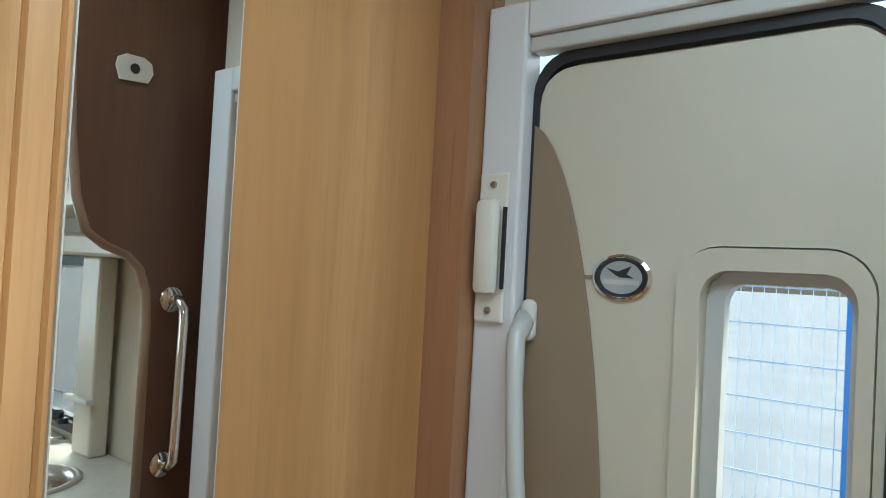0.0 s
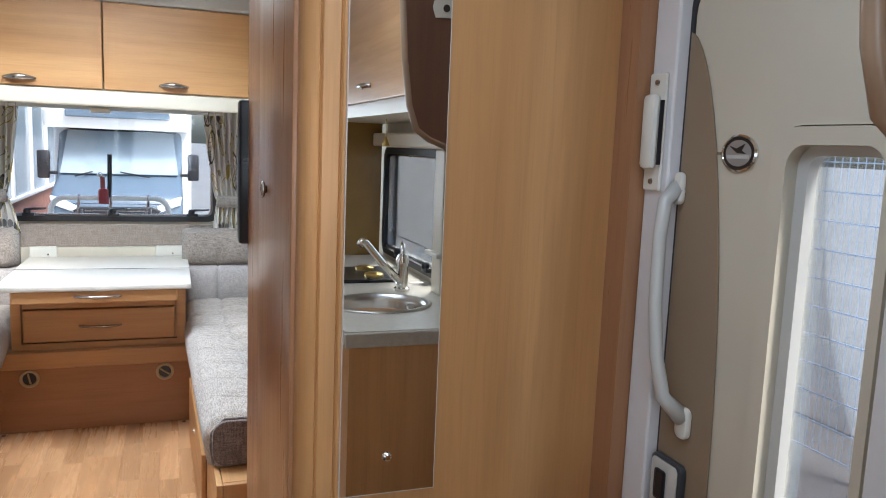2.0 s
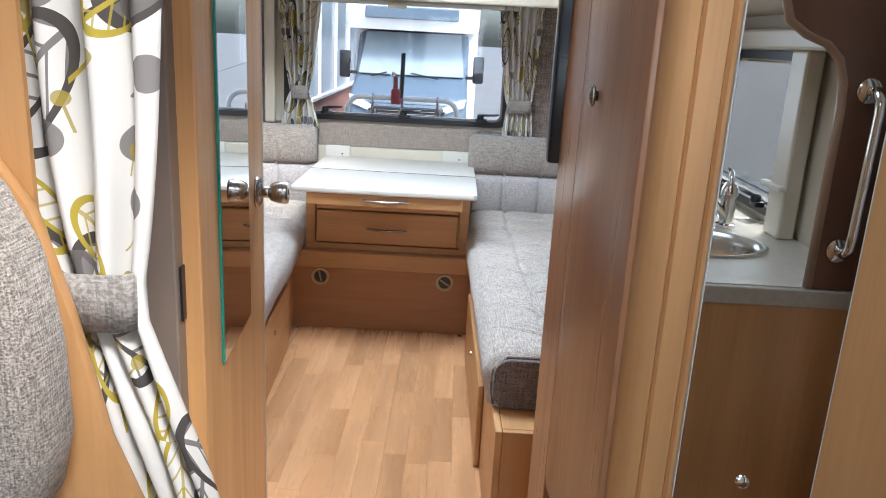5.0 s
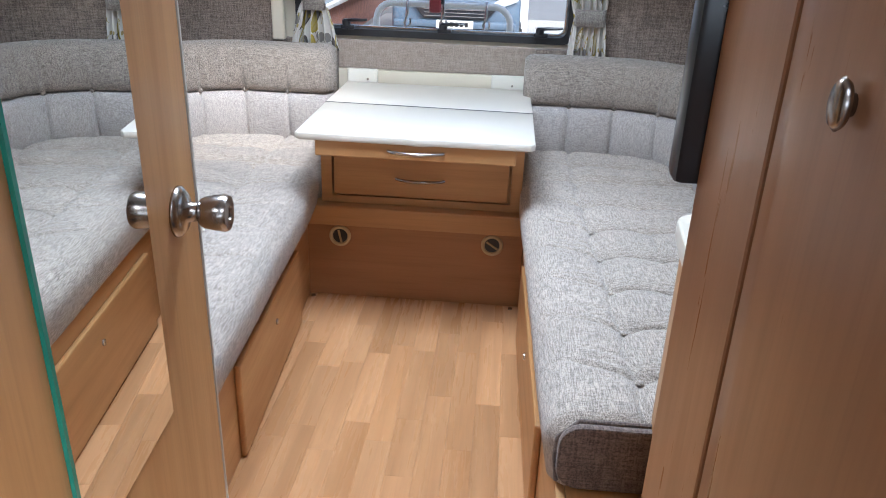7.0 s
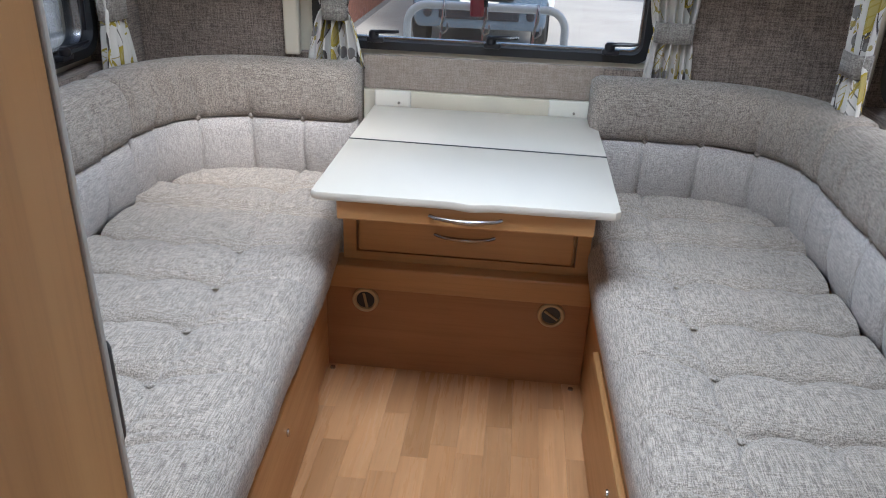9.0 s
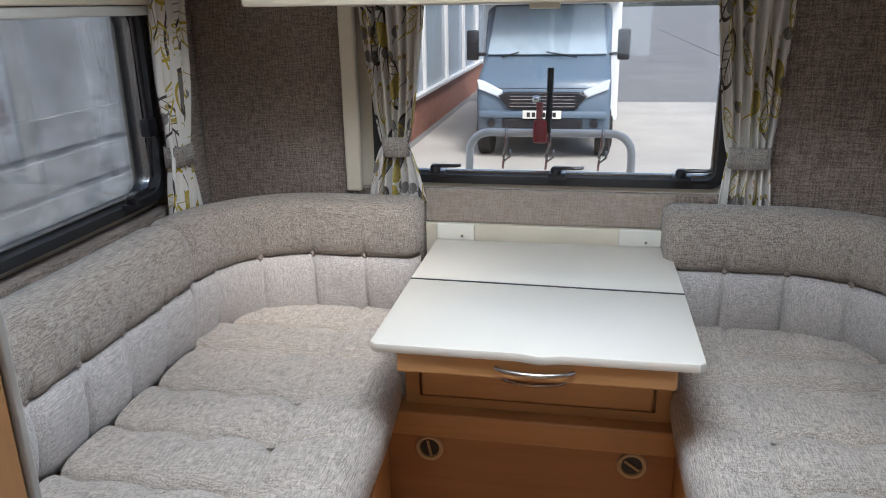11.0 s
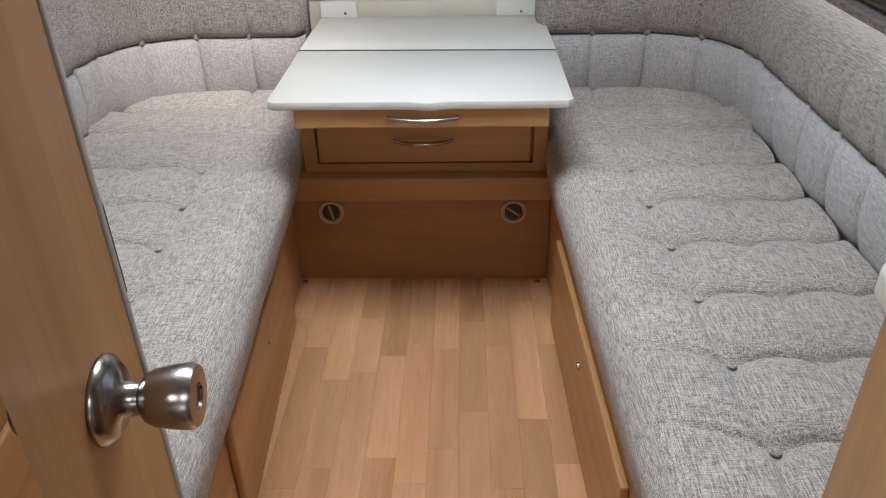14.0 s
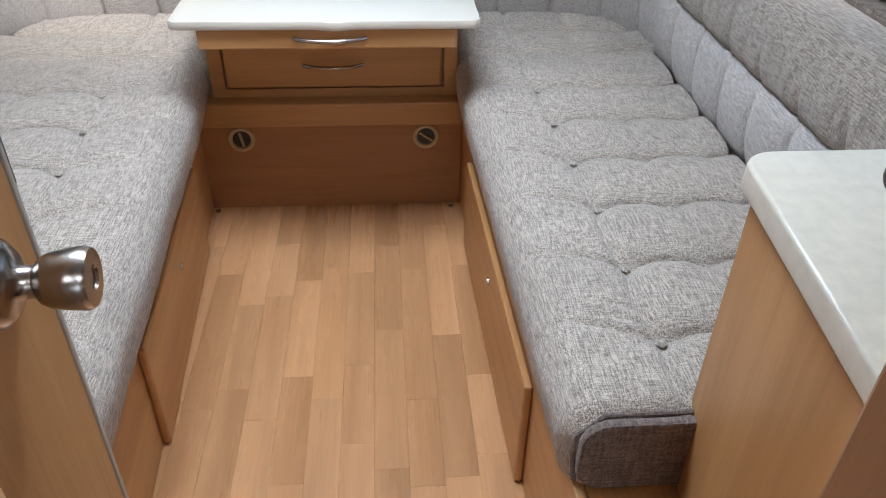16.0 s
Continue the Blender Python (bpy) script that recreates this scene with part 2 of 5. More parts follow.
def part(name, bm, mat, parent=None, label="", smooth=False):
    """Links a bmesh in world coordinates as one mesh object, its origin at the middle of its foot."""
    vs = [v.co for v in bm.verts]
    c = Vector([(min(v[k] for v in vs) + max(v[k] for v in vs)) / 2 for k in range(3)])
    c.z = min(v.z for v in vs)
    for v in bm.verts:
        v.co -= c
    bmesh.ops.recalc_face_normals(bm, faces=bm.faces)
    me = bpy.data.meshes.new(name)
    bm.to_mesh(me)
    bm.free()
    me.materials.append(mat)
    if smooth:
        me.shade_smooth()
        if smooth != "all":
            me.set_sharp_from_angle(angle=radians(38))
    o = new(name, me)
    o.location = c
    if parent is not None:
        base, p = Vector((0, 0, 0)), parent
        while p is not None:
            base += p.location
            p = p.parent
        o.location = c - base
        o.parent = parent
    if label:
        o["label"] = label
    return o


def lone(name, bm, mat, label, category, group="", kind="", smooth=False):
    return tagged(part(name, bm, mat, None, "", smooth), label, category, group, kind)


def box(x0, x1, y0, y1, z0, z1, bevel=0.0, bm=None, seg=2):
    bm = bm or bmesh.new()
    geo = bmesh.ops.create_cube(bm, size=1, matrix=Matrix.Translation(((x0 + x1) / 2, (y0 + y1) / 2, (z0 + z1) / 2)) @ Matrix.Diagonal((abs(x1 - x0), abs(y1 - y0), abs(z1 - z0), 1)))
    if bevel:
        vs = set(geo["verts"])
        es = [e for e in bm.edges if e.verts[0] in vs and e.verts[1] in vs]
        bmesh.ops.bevel(bm, geom=es, offset=bevel, segments=seg, profile=0.5, affect="EDGES")
    return bm


def tube(points, r, bm=None, sides=12, closed=False):
    """A round bar along a line of points; r is one radius or one for each point."""
    bm = bm or bmesh.new()
    pts = [Vector(p) for p in points]
    rs = r if isinstance(r, (list, tuple)) else [r] * len(pts)
    rings, up = [], None
    for k, p in enumerate(pts):
        d = (pts[min(k + 1, len(pts) - 1)] - pts[max(k - 1, 0)]).normalized()
        if closed:
            d = (pts[(k + 1) % len(pts)] - pts[k - 1]).normalized()
        if up is None:
            up = d.orthogonal().normalized()
        up = (up - d * up.dot(d)).normalized()
        side = d.cross(up)
        rings.append([bm.verts.new(p + (up * math.cos(a) + side * math.sin(a)) * rs[k]) for a in [2 * math.pi * i / sides for i in range(sides)]])
    n = len(rings)
    for k in range(n if closed else n - 1):
        a, b = rings[k], rings[(k + 1) % n]
        for i in range(sides):
            bm.faces.new((a[i], a[(i + 1) % sides], b[(i + 1) % sides], b[i]))
    if not closed:
        bm.faces.new(rings[0][::-1])
        bm.faces.new(rings[-1])
    return bm


def lathe(profile, m, bm=None, sides=24):
    """A turned body: profile of (radius, height) along the pose's z axis."""
    bm = bm or bmesh.new()
    rings = []
    for r, h in profile:
        rings.append([bm.verts.new(m @ Vector((r * math.cos(2 * math.pi * i / sides), r * math.sin(2 * math.pi * i / sides), h))) for i in range(sides)])
    for a, b in zip(rings, rings[1:]):
        for i in range(sides):
            bm.faces.new((a[i], a[(i + 1) % sides], b[(i + 1) % sides], b[i]))
    bm.faces.new(rings[0][::-1])
    bm.faces.new(rings[-1])
    return bm


def slab(outline, frm, to, axis, bevel=0.0, bm=None, seg=2):
    """A flat body with the given outline (pairs in the two other axes, in xyz order), from one place to another along an axis."""
    bm = bm or bmesh.new()
    k = "xyz".index(axis)

    def put(p, w):
        c = list(p)
        c.insert(k, w)
        return bm.verts.new(c)

    a, b = [put(p, frm) for p in outline], [put(p, to) for p in outline]
    n = len(a)
    fs = [bm.faces.new(a), bm.faces.new(b[::-1])]
    fs += [bm.faces.new((a[i], b[i], b[(i + 1) % n], a[(i + 1) % n])) for i in range(n)]
    bmesh.ops.recalc_face_normals(bm, faces=fs)
    if bevel:
        es = list({e for f in fs[:2] for e in f.edges})
        bmesh.ops.bevel(bm, geom=es, offset=bevel, segments=seg, profile=0.5, affect="EDGES")
    return bm


def rounded(x0, x1, y0, y1, r, n=6):
    out = []
    for cx, cy, a0 in ((x1 - r, y1 - r, 0), (x0 + r, y1 - r, 90), (x0 + r, y0 + r, 180), (x1 - r, y0 + r, 270)):
        out += [(cx + r * math.cos(radians(a0 + 90 * i / n)), cy + r * math.sin(radians(a0 + 90 * i / n))) for i in range(n + 1)]
    return out


def ring(outer, inner, frm, to, axis, bm=None):
    """A frame between two outlines of as many points."""
    bm = bm or bmesh.new()
    k = "xyz".index(axis)

    def put(p, w):
        c = list(p)
        c.insert(k, w)
        return bm.verts.new(c)

    a, b, c, d = ([put(p, w) for p in o] for o, w in ((outer, frm), (outer, to), (inner, to), (inner, frm)))
    n = len(a)
    for p, q in ((a, b), (b, c), (c, d), (d, a)):
        for i in range(n):
            bm.faces.new((p[i], p[(i + 1) % n], q[(i + 1) % n], q[i]))
    return bm


def panel_with_hole(u0, u1, v0, v1, holes, frm, to, axis):
    """A wall sheet with rectangular holes (u0, u1, v0, v1), as butted boxes in one mesh."""
    bm = bmesh.new()
    us = sorted({u0, u1, *[h[0] for h in holes], *[h[1] for h in holes]})
    for a, b in zip(us, us[1:]):
        cut = sorted([(h[2], h[3]) for h in holes if h[0] < (a + b) / 2 < h[1]])
        z = v0
        for lo, hi in cut + [(v1, v1)]:
            if lo > z + 1e-6:
                if axis == "x":
                    box(frm, to, a, b, z, lo, bm=bm)
                elif axis == "y":
                    box(a, b, frm, to, z, lo, bm=bm)
                else:
                    box(a, b, z, lo, frm, to, bm=bm)
            z = hi
    return bm


def moved(bm, x, y, z):
    bm.transform(Matrix.Translation((x, y, z)))
    return bm


def mirror_x(bm):
    for v in bm.verts:
        v.co.x = -v.co.x
    bmesh.ops.reverse_faces(bm, faces=bm.faces)
    return bm

# ---- shell of the caravan ----
CEIL = 1.78
lone("floor", box(-1.14, 1.20, -5.0, 0.62, -0.06, -0.006), floor_joint, "laminate floor base of the caravan", "floor", kind="structure")
KW = (-4.05, -3.27, 0.745, 1.185)
LW = (-0.98, 0.27, 0.79, 1.33)
lone("wall_right", panel_with_hole(-2.72, 0.62, -0.06, CEIL, [(-2.66, -2.17, 0.02, 1.54), LW], 1.095, 1.15, "x"), cream, "cream side wall of the caravan with door and windows", "wall", kind="structure")
lone("wall_kitchen", panel_with_hole(-5.0, -2.721, -0.06, CEIL, [KW], 1.15, 1.20, "x"), cream, "cream kitchen side wall with a window", "wall", kind="structure")
lone("wall_left", panel_with_hole(-5.0, 0.62, -0.06, CEIL, [LW, (-3.45, -2.55, 0.80, 1.30)], -1.15, -1.095, "x"), cream, "cream side wall of the caravan with windows", "wall", kind="structure")
FW = (-0.50, 0.50, 0.795, 1.33)
lone("wall_front", panel_with_hole(-1.095, 1.095, -0.06, CEIL, [FW], 0.52, 0.60, "y"), cream, "cream front wall with a wide window", "wall", kind="structure")
lone("wall_rear", panel_with_hole(-1.095, 1.15, -0.06, CEIL, [(-0.4, 0.8, 0.80, 1.40)], -5.0, -4.92, "y"), cream, "cream rear wall of the caravan", "wall", kind="structure")
lone("ceiling", panel_with_hole(-1.14, 1.20, -5.0, 0.62, [(-0.38, 0.38, -1.02, -0.42), (0.15, 0.75, -3.0, -2.5)], CEIL, CEIL + 0.05, "z"), ceiling_mat, "off-white ceiling board with openings added for the roof lamps", "ceiling", kind="structure")

# unseen well, added to keep the front roof lamp off the locker fronts
hw = thing("lamp_shield_well", (0, -0.72, CEIL), "unseen white well added round the roof lamp above the lounge", "roof hatch", kind="structure")
for x0, x1, y0, y1 in ((-0.43, -0.381, -1.07, -0.37), (0.381, 0.43, -1.07, -0.37), (-0.38, 0.38, -1.07, -1.021), (-0.38, 0.38, -0.419, -0.37)):
    part("well_side", box(x0, x1, y0, y1, CEIL + 0.051, 2.10), ceiling_mat, hw)

# ---- lounge: wall linings and windows ----
for sgn, side in ((1, "right"), (-1, "left")):
    bm = panel_with_hole(-1.44, 0.52, 0.30, 1.36, [(LW[0] - 0.02, LW[1] + 0.02, LW[2] - 0.03, 1.36)], 1.035, 1.092, "x")
    if sgn < 0:
        mirror_x(bm)
    lone("wall_lining_" + side, bm, wall_cloth, "brown woven fabric lining on the side wall", "wall lining", kind="structure")
for x0, x1, z0, z1 in ((-1.03, -0.561, 0.70, 1.36), (0.561, 1.03, 0.70, 1.36), (-0.56, 0.56, 0.69, 0.779)):
    lone("wall_lining_front", box(x0, x1, 0.485, 0.516, z0, z1), wall_cloth, "brown woven fabric lining round the front window", "wall lining", kind="structure")
lone("under_window_lining", box(-0.34, 0.37, 0.470, 0.484, 0.685, 0.785, 0.004), under_cloth, "beige woven fabric strip under the front window", "wall lining", kind="structure")
lone("under_window_board", box(-0.34, 0.37, 0.455, 0.484, 0.55, 0.684, 0.003), cream, "cream board behind the table", "board", kind="structure")
for x0, x1 in ((-0.30, -0.19), (0.22, 0.345)):
    b = lone("table_bracket", box(x0, x1, 0.435, 0.452, 0.64, 0.69, 0.004), white_plastic, "white plastic catch block behind the table", "bracket", "catch blocks")
    part("rivet", lathe([(0.004, 0), (0.004, 0.003)], pose(x0 + 0.075, 0.434, 0.655, 90), sides=10), steel, b)


def window(name, label, u0, u1, v0, v1, axis, inner, outer, room, r=0.06):
    """A caravan window: black rubber frame with rounded corners, clear pane and two black stays. room: which way the room lies."""
    w = thing(name, ((inner if axis == "x" else (u0 + u1) / 2), (inner if axis == "y" else (u0 + u1) / 2), v0), label, "window", kind="structure")
    f = 0.024
    part("window_frame", ring(rounded(u0, u1, v0, v1, r), rounded(u0 + f, u1 - f, v0 + f, v1 - f, r * 0.75), inner, outer, axis), black_rubber, w, "black rubber window frame", True)
    part("inner_rim", ring(rounded(u0 + f + 0.002, u1 - f - 0.002, v0 + f + 0.002, v1 - f - 0.002, r * 0.7), rounded(u0 + f + 0.008, u1 - f - 0.008, v0 + f + 0.008, v1 - f - 0.008, r * 0.6), (inner + outer) / 2 - 0.01, (inner + outer) / 2 + 0.01, axis), steel, w, "", True)
    mid = (inner + outer) / 2
    p = part("pane", slab(rounded(u0 + f, u1 - f, v0 + f, v1 - f, r * 0.75), mid - 0.003, mid + 0.003, axis), pane_mat, w, "clear acrylic pane")
    p.visible_shadow = False
    return w


def catch(w, x, y, z, axis, room):
    """A black lever catch: base, drum and lever."""
    m = Matrix.Translation((x, y, z)) @ (Matrix.Rotation(radians(90 * room), 4, "Z") if axis == "x" else Matrix.Identity(4))
    bm = box(-0.025, 0.025, -0.022, 0.004, -0.008, 0.008, 0.004)
    lathe([(0.012, 0), (0.015, 0.004), (0.015, 0.018), (0.009, 0.024)], pose(-0.004, -0.015, 0.004), bm, 16)
    tube([(-0.004, -0.02, 0.022), (0.02, -0.03, 0.026), (0.06, -0.036, 0.028), (0.075, -0.036, 0.03)], [0.006, 0.006, 0.005, 0.004], bm, 8)
    bm.transform(m)
    part("window_catch", bm, black_plastic, w, "black plastic lever catch", True)


wf = window("window_1", "wide front window in a black rubber frame", FW[0], FW[1], FW[2], FW[3], "y", 0.505, 0.59, -1, 0.04)
for x in (-0.306, 0.042, 0.384):
    catch(wf, x, 0.497, 0.828, "y", -1)
wl = window("window_2", "left lounge window with rounded black rubber frame", LW[0], LW[1], LW[2], LW[3], "x", -1.045, -1.125, 1, 0.075)
for y in (-0.55, 0.07):
    catch(wl, -1.043, y, 0.815, "x", 1)
wr = window("window_3", "right lounge window with rounded black rubber frame", LW[0], LW[1], LW[2], LW[3], "x", 1.045, 1.125, -1, 0.075)
for y in (-0.55, 0.07):
    catch(wr, 1.043, y, 0.815, "x", -1)
for w, sgn in ((wl, -1), (wr, 1)):
    bm = tube([(sgn * 1.055, 0.215, 0.86), (sgn * 1.045, 0.215, 1.0), (sgn * 1.05, 0.215, 1.28)], 0.007, sides=8)
    box(sgn * 1.03, sgn * 1.06, 0.195, 0.235, 0.97, 1.02, 0.006, bm)
    part("window_stay", bm, black_plastic, w, "black window stay", True)
# cream uprights of the blind cassettes beside the windows
for x0, x1, y0, y1, z0 in ((-0.575, -0.53, 0.455, 0.484, 0.775), (-1.034, -1.005, 0.285, 0.325, 0.80), (1.005, 1.034, 0.285, 0.325, 0.80), (0.545, 0.59, 0.455, 0.484, 0.775)):
    lone("blind_rail", box(x0, x1, y0, y1, z0, 1.355, 0.006), cream, "cream blind guide rail beside the window", "blind rail", "blind rails", "structure")
bl = thing("roller_blind", (0, 0.46, 1.29), "cream roller blind cassette with a centre pull above the front window", "blind")
part("cassette", box(-0.62, 0.62, 0.40, 0.484, 1.315, 1.356, 0.012), cream, bl, "", True)
part("bottom_bar", box(-0.53, 0.53, 0.43, 0.465, 1.296, 1.314, 0.005), grey_plastic, bl)
part("pull", box(-0.04, 0.04, 0.415, 0.429, 1.283, 1.305, 0.005), cream, bl)
for sgn in (-1, 1):
    b2 = thing("roller_blind", (sgn * 1.0, -0.35, 1.33), "cream roller blind cassette above the side window", "blind")
    part("cassette", box(sgn * 0.99, sgn * 1.034, -1.0, 0.33, 1.31, 1.356, 0.01), cream, b2, "", True)
    part("bottom_bar", box(sgn * 1.0, sgn * 1.03, -0.96, 0.28, 1.285, 1.308, 0.004), grey_plastic, b2)

# ---- overhead lockers ----
lone("locker_pelmet", box(-1.03, 1.03, 0.055, 0.515, 1.357, 1.40, 0.004), cream, "cream pelmet board under the front lockers", "pelmet", kind="structure")
lone("locker_pelmet", box(-0.66, 0.66, 0.03, 0.054, 1.30, 1.362, 0.008), cream, "cream light strip below the front lockers", "pelmet", kind="structure")
for x0, x1, hx in ((-0.510, 0.043, -0.245), (0.047, 0.60, 0.305)):
    lk = thing("overhead_locker", ((x0 + x1) / 2, 0.25, 1.40), "beech overhead locker with a silver bow handle", "locker", "front lockers")
    part("body", box(x0 + 0.004, x1 - 0.004, 0.048, 0.51, 1.401, 1.70, 0.002), wood_x, lk)
    part("door", box(x0, x1, 0.026, 0.0465, 1.365, 1.70, 0.004), wood_x, lk)
    bm = bmesh.new()
    pts = [(hx - 0.055 + 0.11 * k / 12, 0.022 - 0.022 * math.sin(math.pi * k / 12), 1.392 + 0.004 * math.sin(math.pi * k / 12)) for k in range(13)]
    tube(pts, [0.004 + 0.007 * math.sin(math.pi * k / 12) for k in range(13)], bm, 10)
    part("handle", bm, steel, lk, "brushed silver bow handle", True)
lone("cornice", box(-0.66, 0.66, 0.02, 0.10, 1.702, 1.776, 0.01), grey_plastic, "grey trim above the lockers", "trim", kind="structure")
for x0, x1 in ((0.606, 1.03), (-1.03, -0.606)):
    lone("corner_locker_panel", box(x0, x1, 0.10, 0.51, 1.402, 1.776, 0.004), wood_z, "beech corner locker panel", "locker")

# ---- sofas ----
rows_y = [-0.205 - 0.179 * k for k in range(6)]


def seat_cushion(y0, y1, buttons, seams_x, back, front=0.348):
    """A tufted bench cushion for the right side: the front edge rolls over, seams and buttons pull the cloth in."""
    bm = bmesh.new()
    top, low, r = 0.452, 0.318, 0.06
    ltop = back - front - r
    larc = r * math.pi / 2
    lface = top - r - low
    total = ltop + larc + lface
    nu, nv = int(total / 0.0045), max(8, int((y1 - y0) / 0.0034))
    pitch = 0.179
    grid = []
    for i in range(nu + 1):
        s = total * i / nu
        if s < ltop:
            x, z, nx, nz = back - s, top, 0.0, 1.0
        elif s < ltop + larc:
            a = (s - ltop) / r
            x, z, nx, nz = front + r - r * math.sin(a), top - r + r * math.cos(a), -math.sin(a), math.cos(a)
        else:
            x, z, nx, nz = front, top - r - (s - ltop - larc), -1.0, 0.0
        belly = 0.012 * math.sin(math.pi * min(1.0, max(0.0, (s - ltop) / (larc + lface))))
        row = []
        for j in range(nv + 1):
            y = y0 + (y1 - y0) * j / nv
            d = belly
            end = min(y - y0, y1 - y)
            d -= 0.026 * max(0.0, 1 - end / 0.035) ** 2
            fore = max(0.0, min(1.0, (seams_x[0] - x) / 0.14))
            scallop = 0.017 * abs(math.sin(math.pi * (x - seams_x[0]) / (seams_x[1] - seams_x[0]))) * nz if x > seams_x[0] else 0.042 * math.sin(math.pi / 2 * fore)
            for by in buttons:
                yy = y - by - scallop
                if abs(yy) > 0.12:
                    continue
                if nz > 0.7:
                    for bx in seams_x:
                        d -= 0.011 * math.exp(-((x - bx) ** 2 + (y - by) ** 2) / 0.0005)
                if x > seams_x[0]:
                    d -= 0.012 * math.exp(-(yy / 0.005) ** 2) + 0.007 * math.exp(-(yy / 0.022) ** 2)
                else:
                    fade = max(0.0, 1.0 - fore * 0.8) * (0.25 + 0.75 * nz)
                    d -= (0.010 * math.exp(-(yy / 0.006) ** 2) + 0.003 * math.exp(-(yy / 0.02) ** 2)) * fade
                    for off, deep in ((0.028, 0.0035), (0.056, 0.0026), (-0.030, 0.0024)):
                        d -= deep * math.exp(-((yy - off + 0.012 * fore) / 0.006) ** 2) * nz * math.sin(math.pi * min(1.0, fore + 0.15))
            if buttons and nz > 0.7:
                wave = abs(math.sin(math.pi * (y - buttons[0]) / pitch))
                d -= 0.009 * math.exp(-((x - seams_x[0] + 0.016 * wave) / 0.006) ** 2) + 0.004 * math.exp(-((x - seams_x[0] + 0.016 * wave) / 0.022) ** 2)
                d -= 0.0035 * math.exp(-((x - seams_x[1] - 0.006 * wave) / 0.004) ** 2)
                d += 0.010 * abs(math.sin(math.pi * (y - scallop - buttons[0]) / pitch)) ** 0.6 * (1.0 if x > seams_x[0] else 1.0 - 0.7 * fore)
            if nz > 0.5:
                d = max(d, -0.017)
            d += 0.004 * noise.noise((x * 7, y * 7, 1.3)) + 0.0012 * noise.noise((x * 30, y * 30, 4.3))
            row.append(bm.verts.new((x + nx * d, y, z + nz * d)))
        grid.append(row)
    for a, b in zip(grid, grid[1:]):
        for j in range(nv):
            bm.faces.new((a[j], a[j + 1], b[j + 1], b[j]))
    lowb = [bm.verts.new((v.co.x, v.co.y, low)) for v in grid[0]]
    lowf = grid[-1]
    for j in range(nv):
        bm.faces.new((lowb[j], lowb[j + 1], grid[0][j + 1], grid[0][j]))
        bm.faces.new((lowf[j], lowf[j + 1], lowb[j + 1], lowb[j]))
    for j in (0, nv):
        bm.faces.new([g[j] for g in grid] + [lowb[j]])
    return bm


def back_path(kind, l):
    """Place and heading along the right backrest: along the front wall, round the corner, along the side wall."""
    r, x0, xc, yf = 0.25, 0.335, 0.63, 0.335
    l1, l2 = xc - x0, r * math.pi / 2
    if kind == "side":
        return (0.88, 0.045 - l), (0.0, -1.0)
    if l < l1:
        return (x0 + l, yf), (1.0, 0.0)
    if l < l1 + l2:
        a = (l - l1) / r
        return (xc + r * math.sin(a), yf - r + r * math.cos(a)), (math.cos(a), -math.sin(a))
    return (0.88, yf - r - (l - l1 - l2)), (0.0, -1.0)


BUTTON_STEP = 0.155


def backrest(kind, length, band):
    """A backrest cushion swept along its path: band "pale" is the lower pleated strip, "taupe" the padded roll above it."""
    bm = bmesh.new()
    if band == "pale":
        prof = [(0.0, 0.43), (0.012, 0.46), (0.022, 0.50), (0.026, 0.54), (0.024, 0.58), (0.014, 0.612), (-0.03, 0.618), (-0.05, 0.43)]
    else:
        prof = [(-0.03, 0.619), (0.014, 0.6195), (0.024, 0.635), (0.028, 0.66), (0.027, 0.69), (0.023, 0.72), (0.016, 0.745), (0.002, 0.766), (-0.022, 0.776), (-0.06, 0.779), (-0.10, 0.772), (-0.118, 0.745), (-0.118, 0.43), (-0.052, 0.43), (-0.032, 0.60)]
    n = int(length / 0.005)
    rings = []
    for i in range(n + 1):
        l = length * i / n
        (px, py), (tx, ty) = back_path(kind, l)
        nx, ny = ty, -tx
        end = min(l, length - l)
        shrink = 0.02 * max(0.0, 1 - end / 0.03) ** 2
        seam = min((l - 0.002) % BUTTON_STEP, BUTTON_STEP - (l - 0.002) % BUTTON_STEP)
        fold = max(0.0, 1.0 - abs(l - 0.46) / 0.26) if kind == "corner" else 0.45
        row = []
        for o, z in prof:
            d = 0.0
            if o > -0.02:
                if band == "pale":
                    d -= (0.014 if z < 0.57 else 0.008) * math.exp(-(seam / 0.0055) ** 2) + 0.007 * math.exp(-(seam / 0.024) ** 2)
                else:
                    pull = math.exp(-((z - 0.62) / 0.05) ** 2)
                    d -= 0.012 * pull * math.exp(-(seam / 0.010) ** 2)
                    gather = noise.noise((l * 42 + 3 * noise.noise((l * 5, z * 9, 0.2)), z * 7, 0.6))
                    d += (0.014 if z < 0.76 else 0.004) * fold * gather * (1.0 - 0.4 * pull)
                d += 0.005 * noise.noise((l * 7, z * 8, 2.0))
                d -= shrink
            zz = z - (shrink * 0.8 if z > 0.72 else 0)
            row.append(bm.verts.new((px + nx * (o + d), py + ny * (o + d), zz)))
        rings.append(row)
    m = len(prof)
    for a, b in zip(rings, rings[1:]):
        for k in range(m):
            bm.faces.new((a[k], a[(k + 1) % m], b[(k + 1) % m], b[k]))
    bm.faces.new(rings[0][::-1])
    bm.faces.new(rings[-1])
    return bm


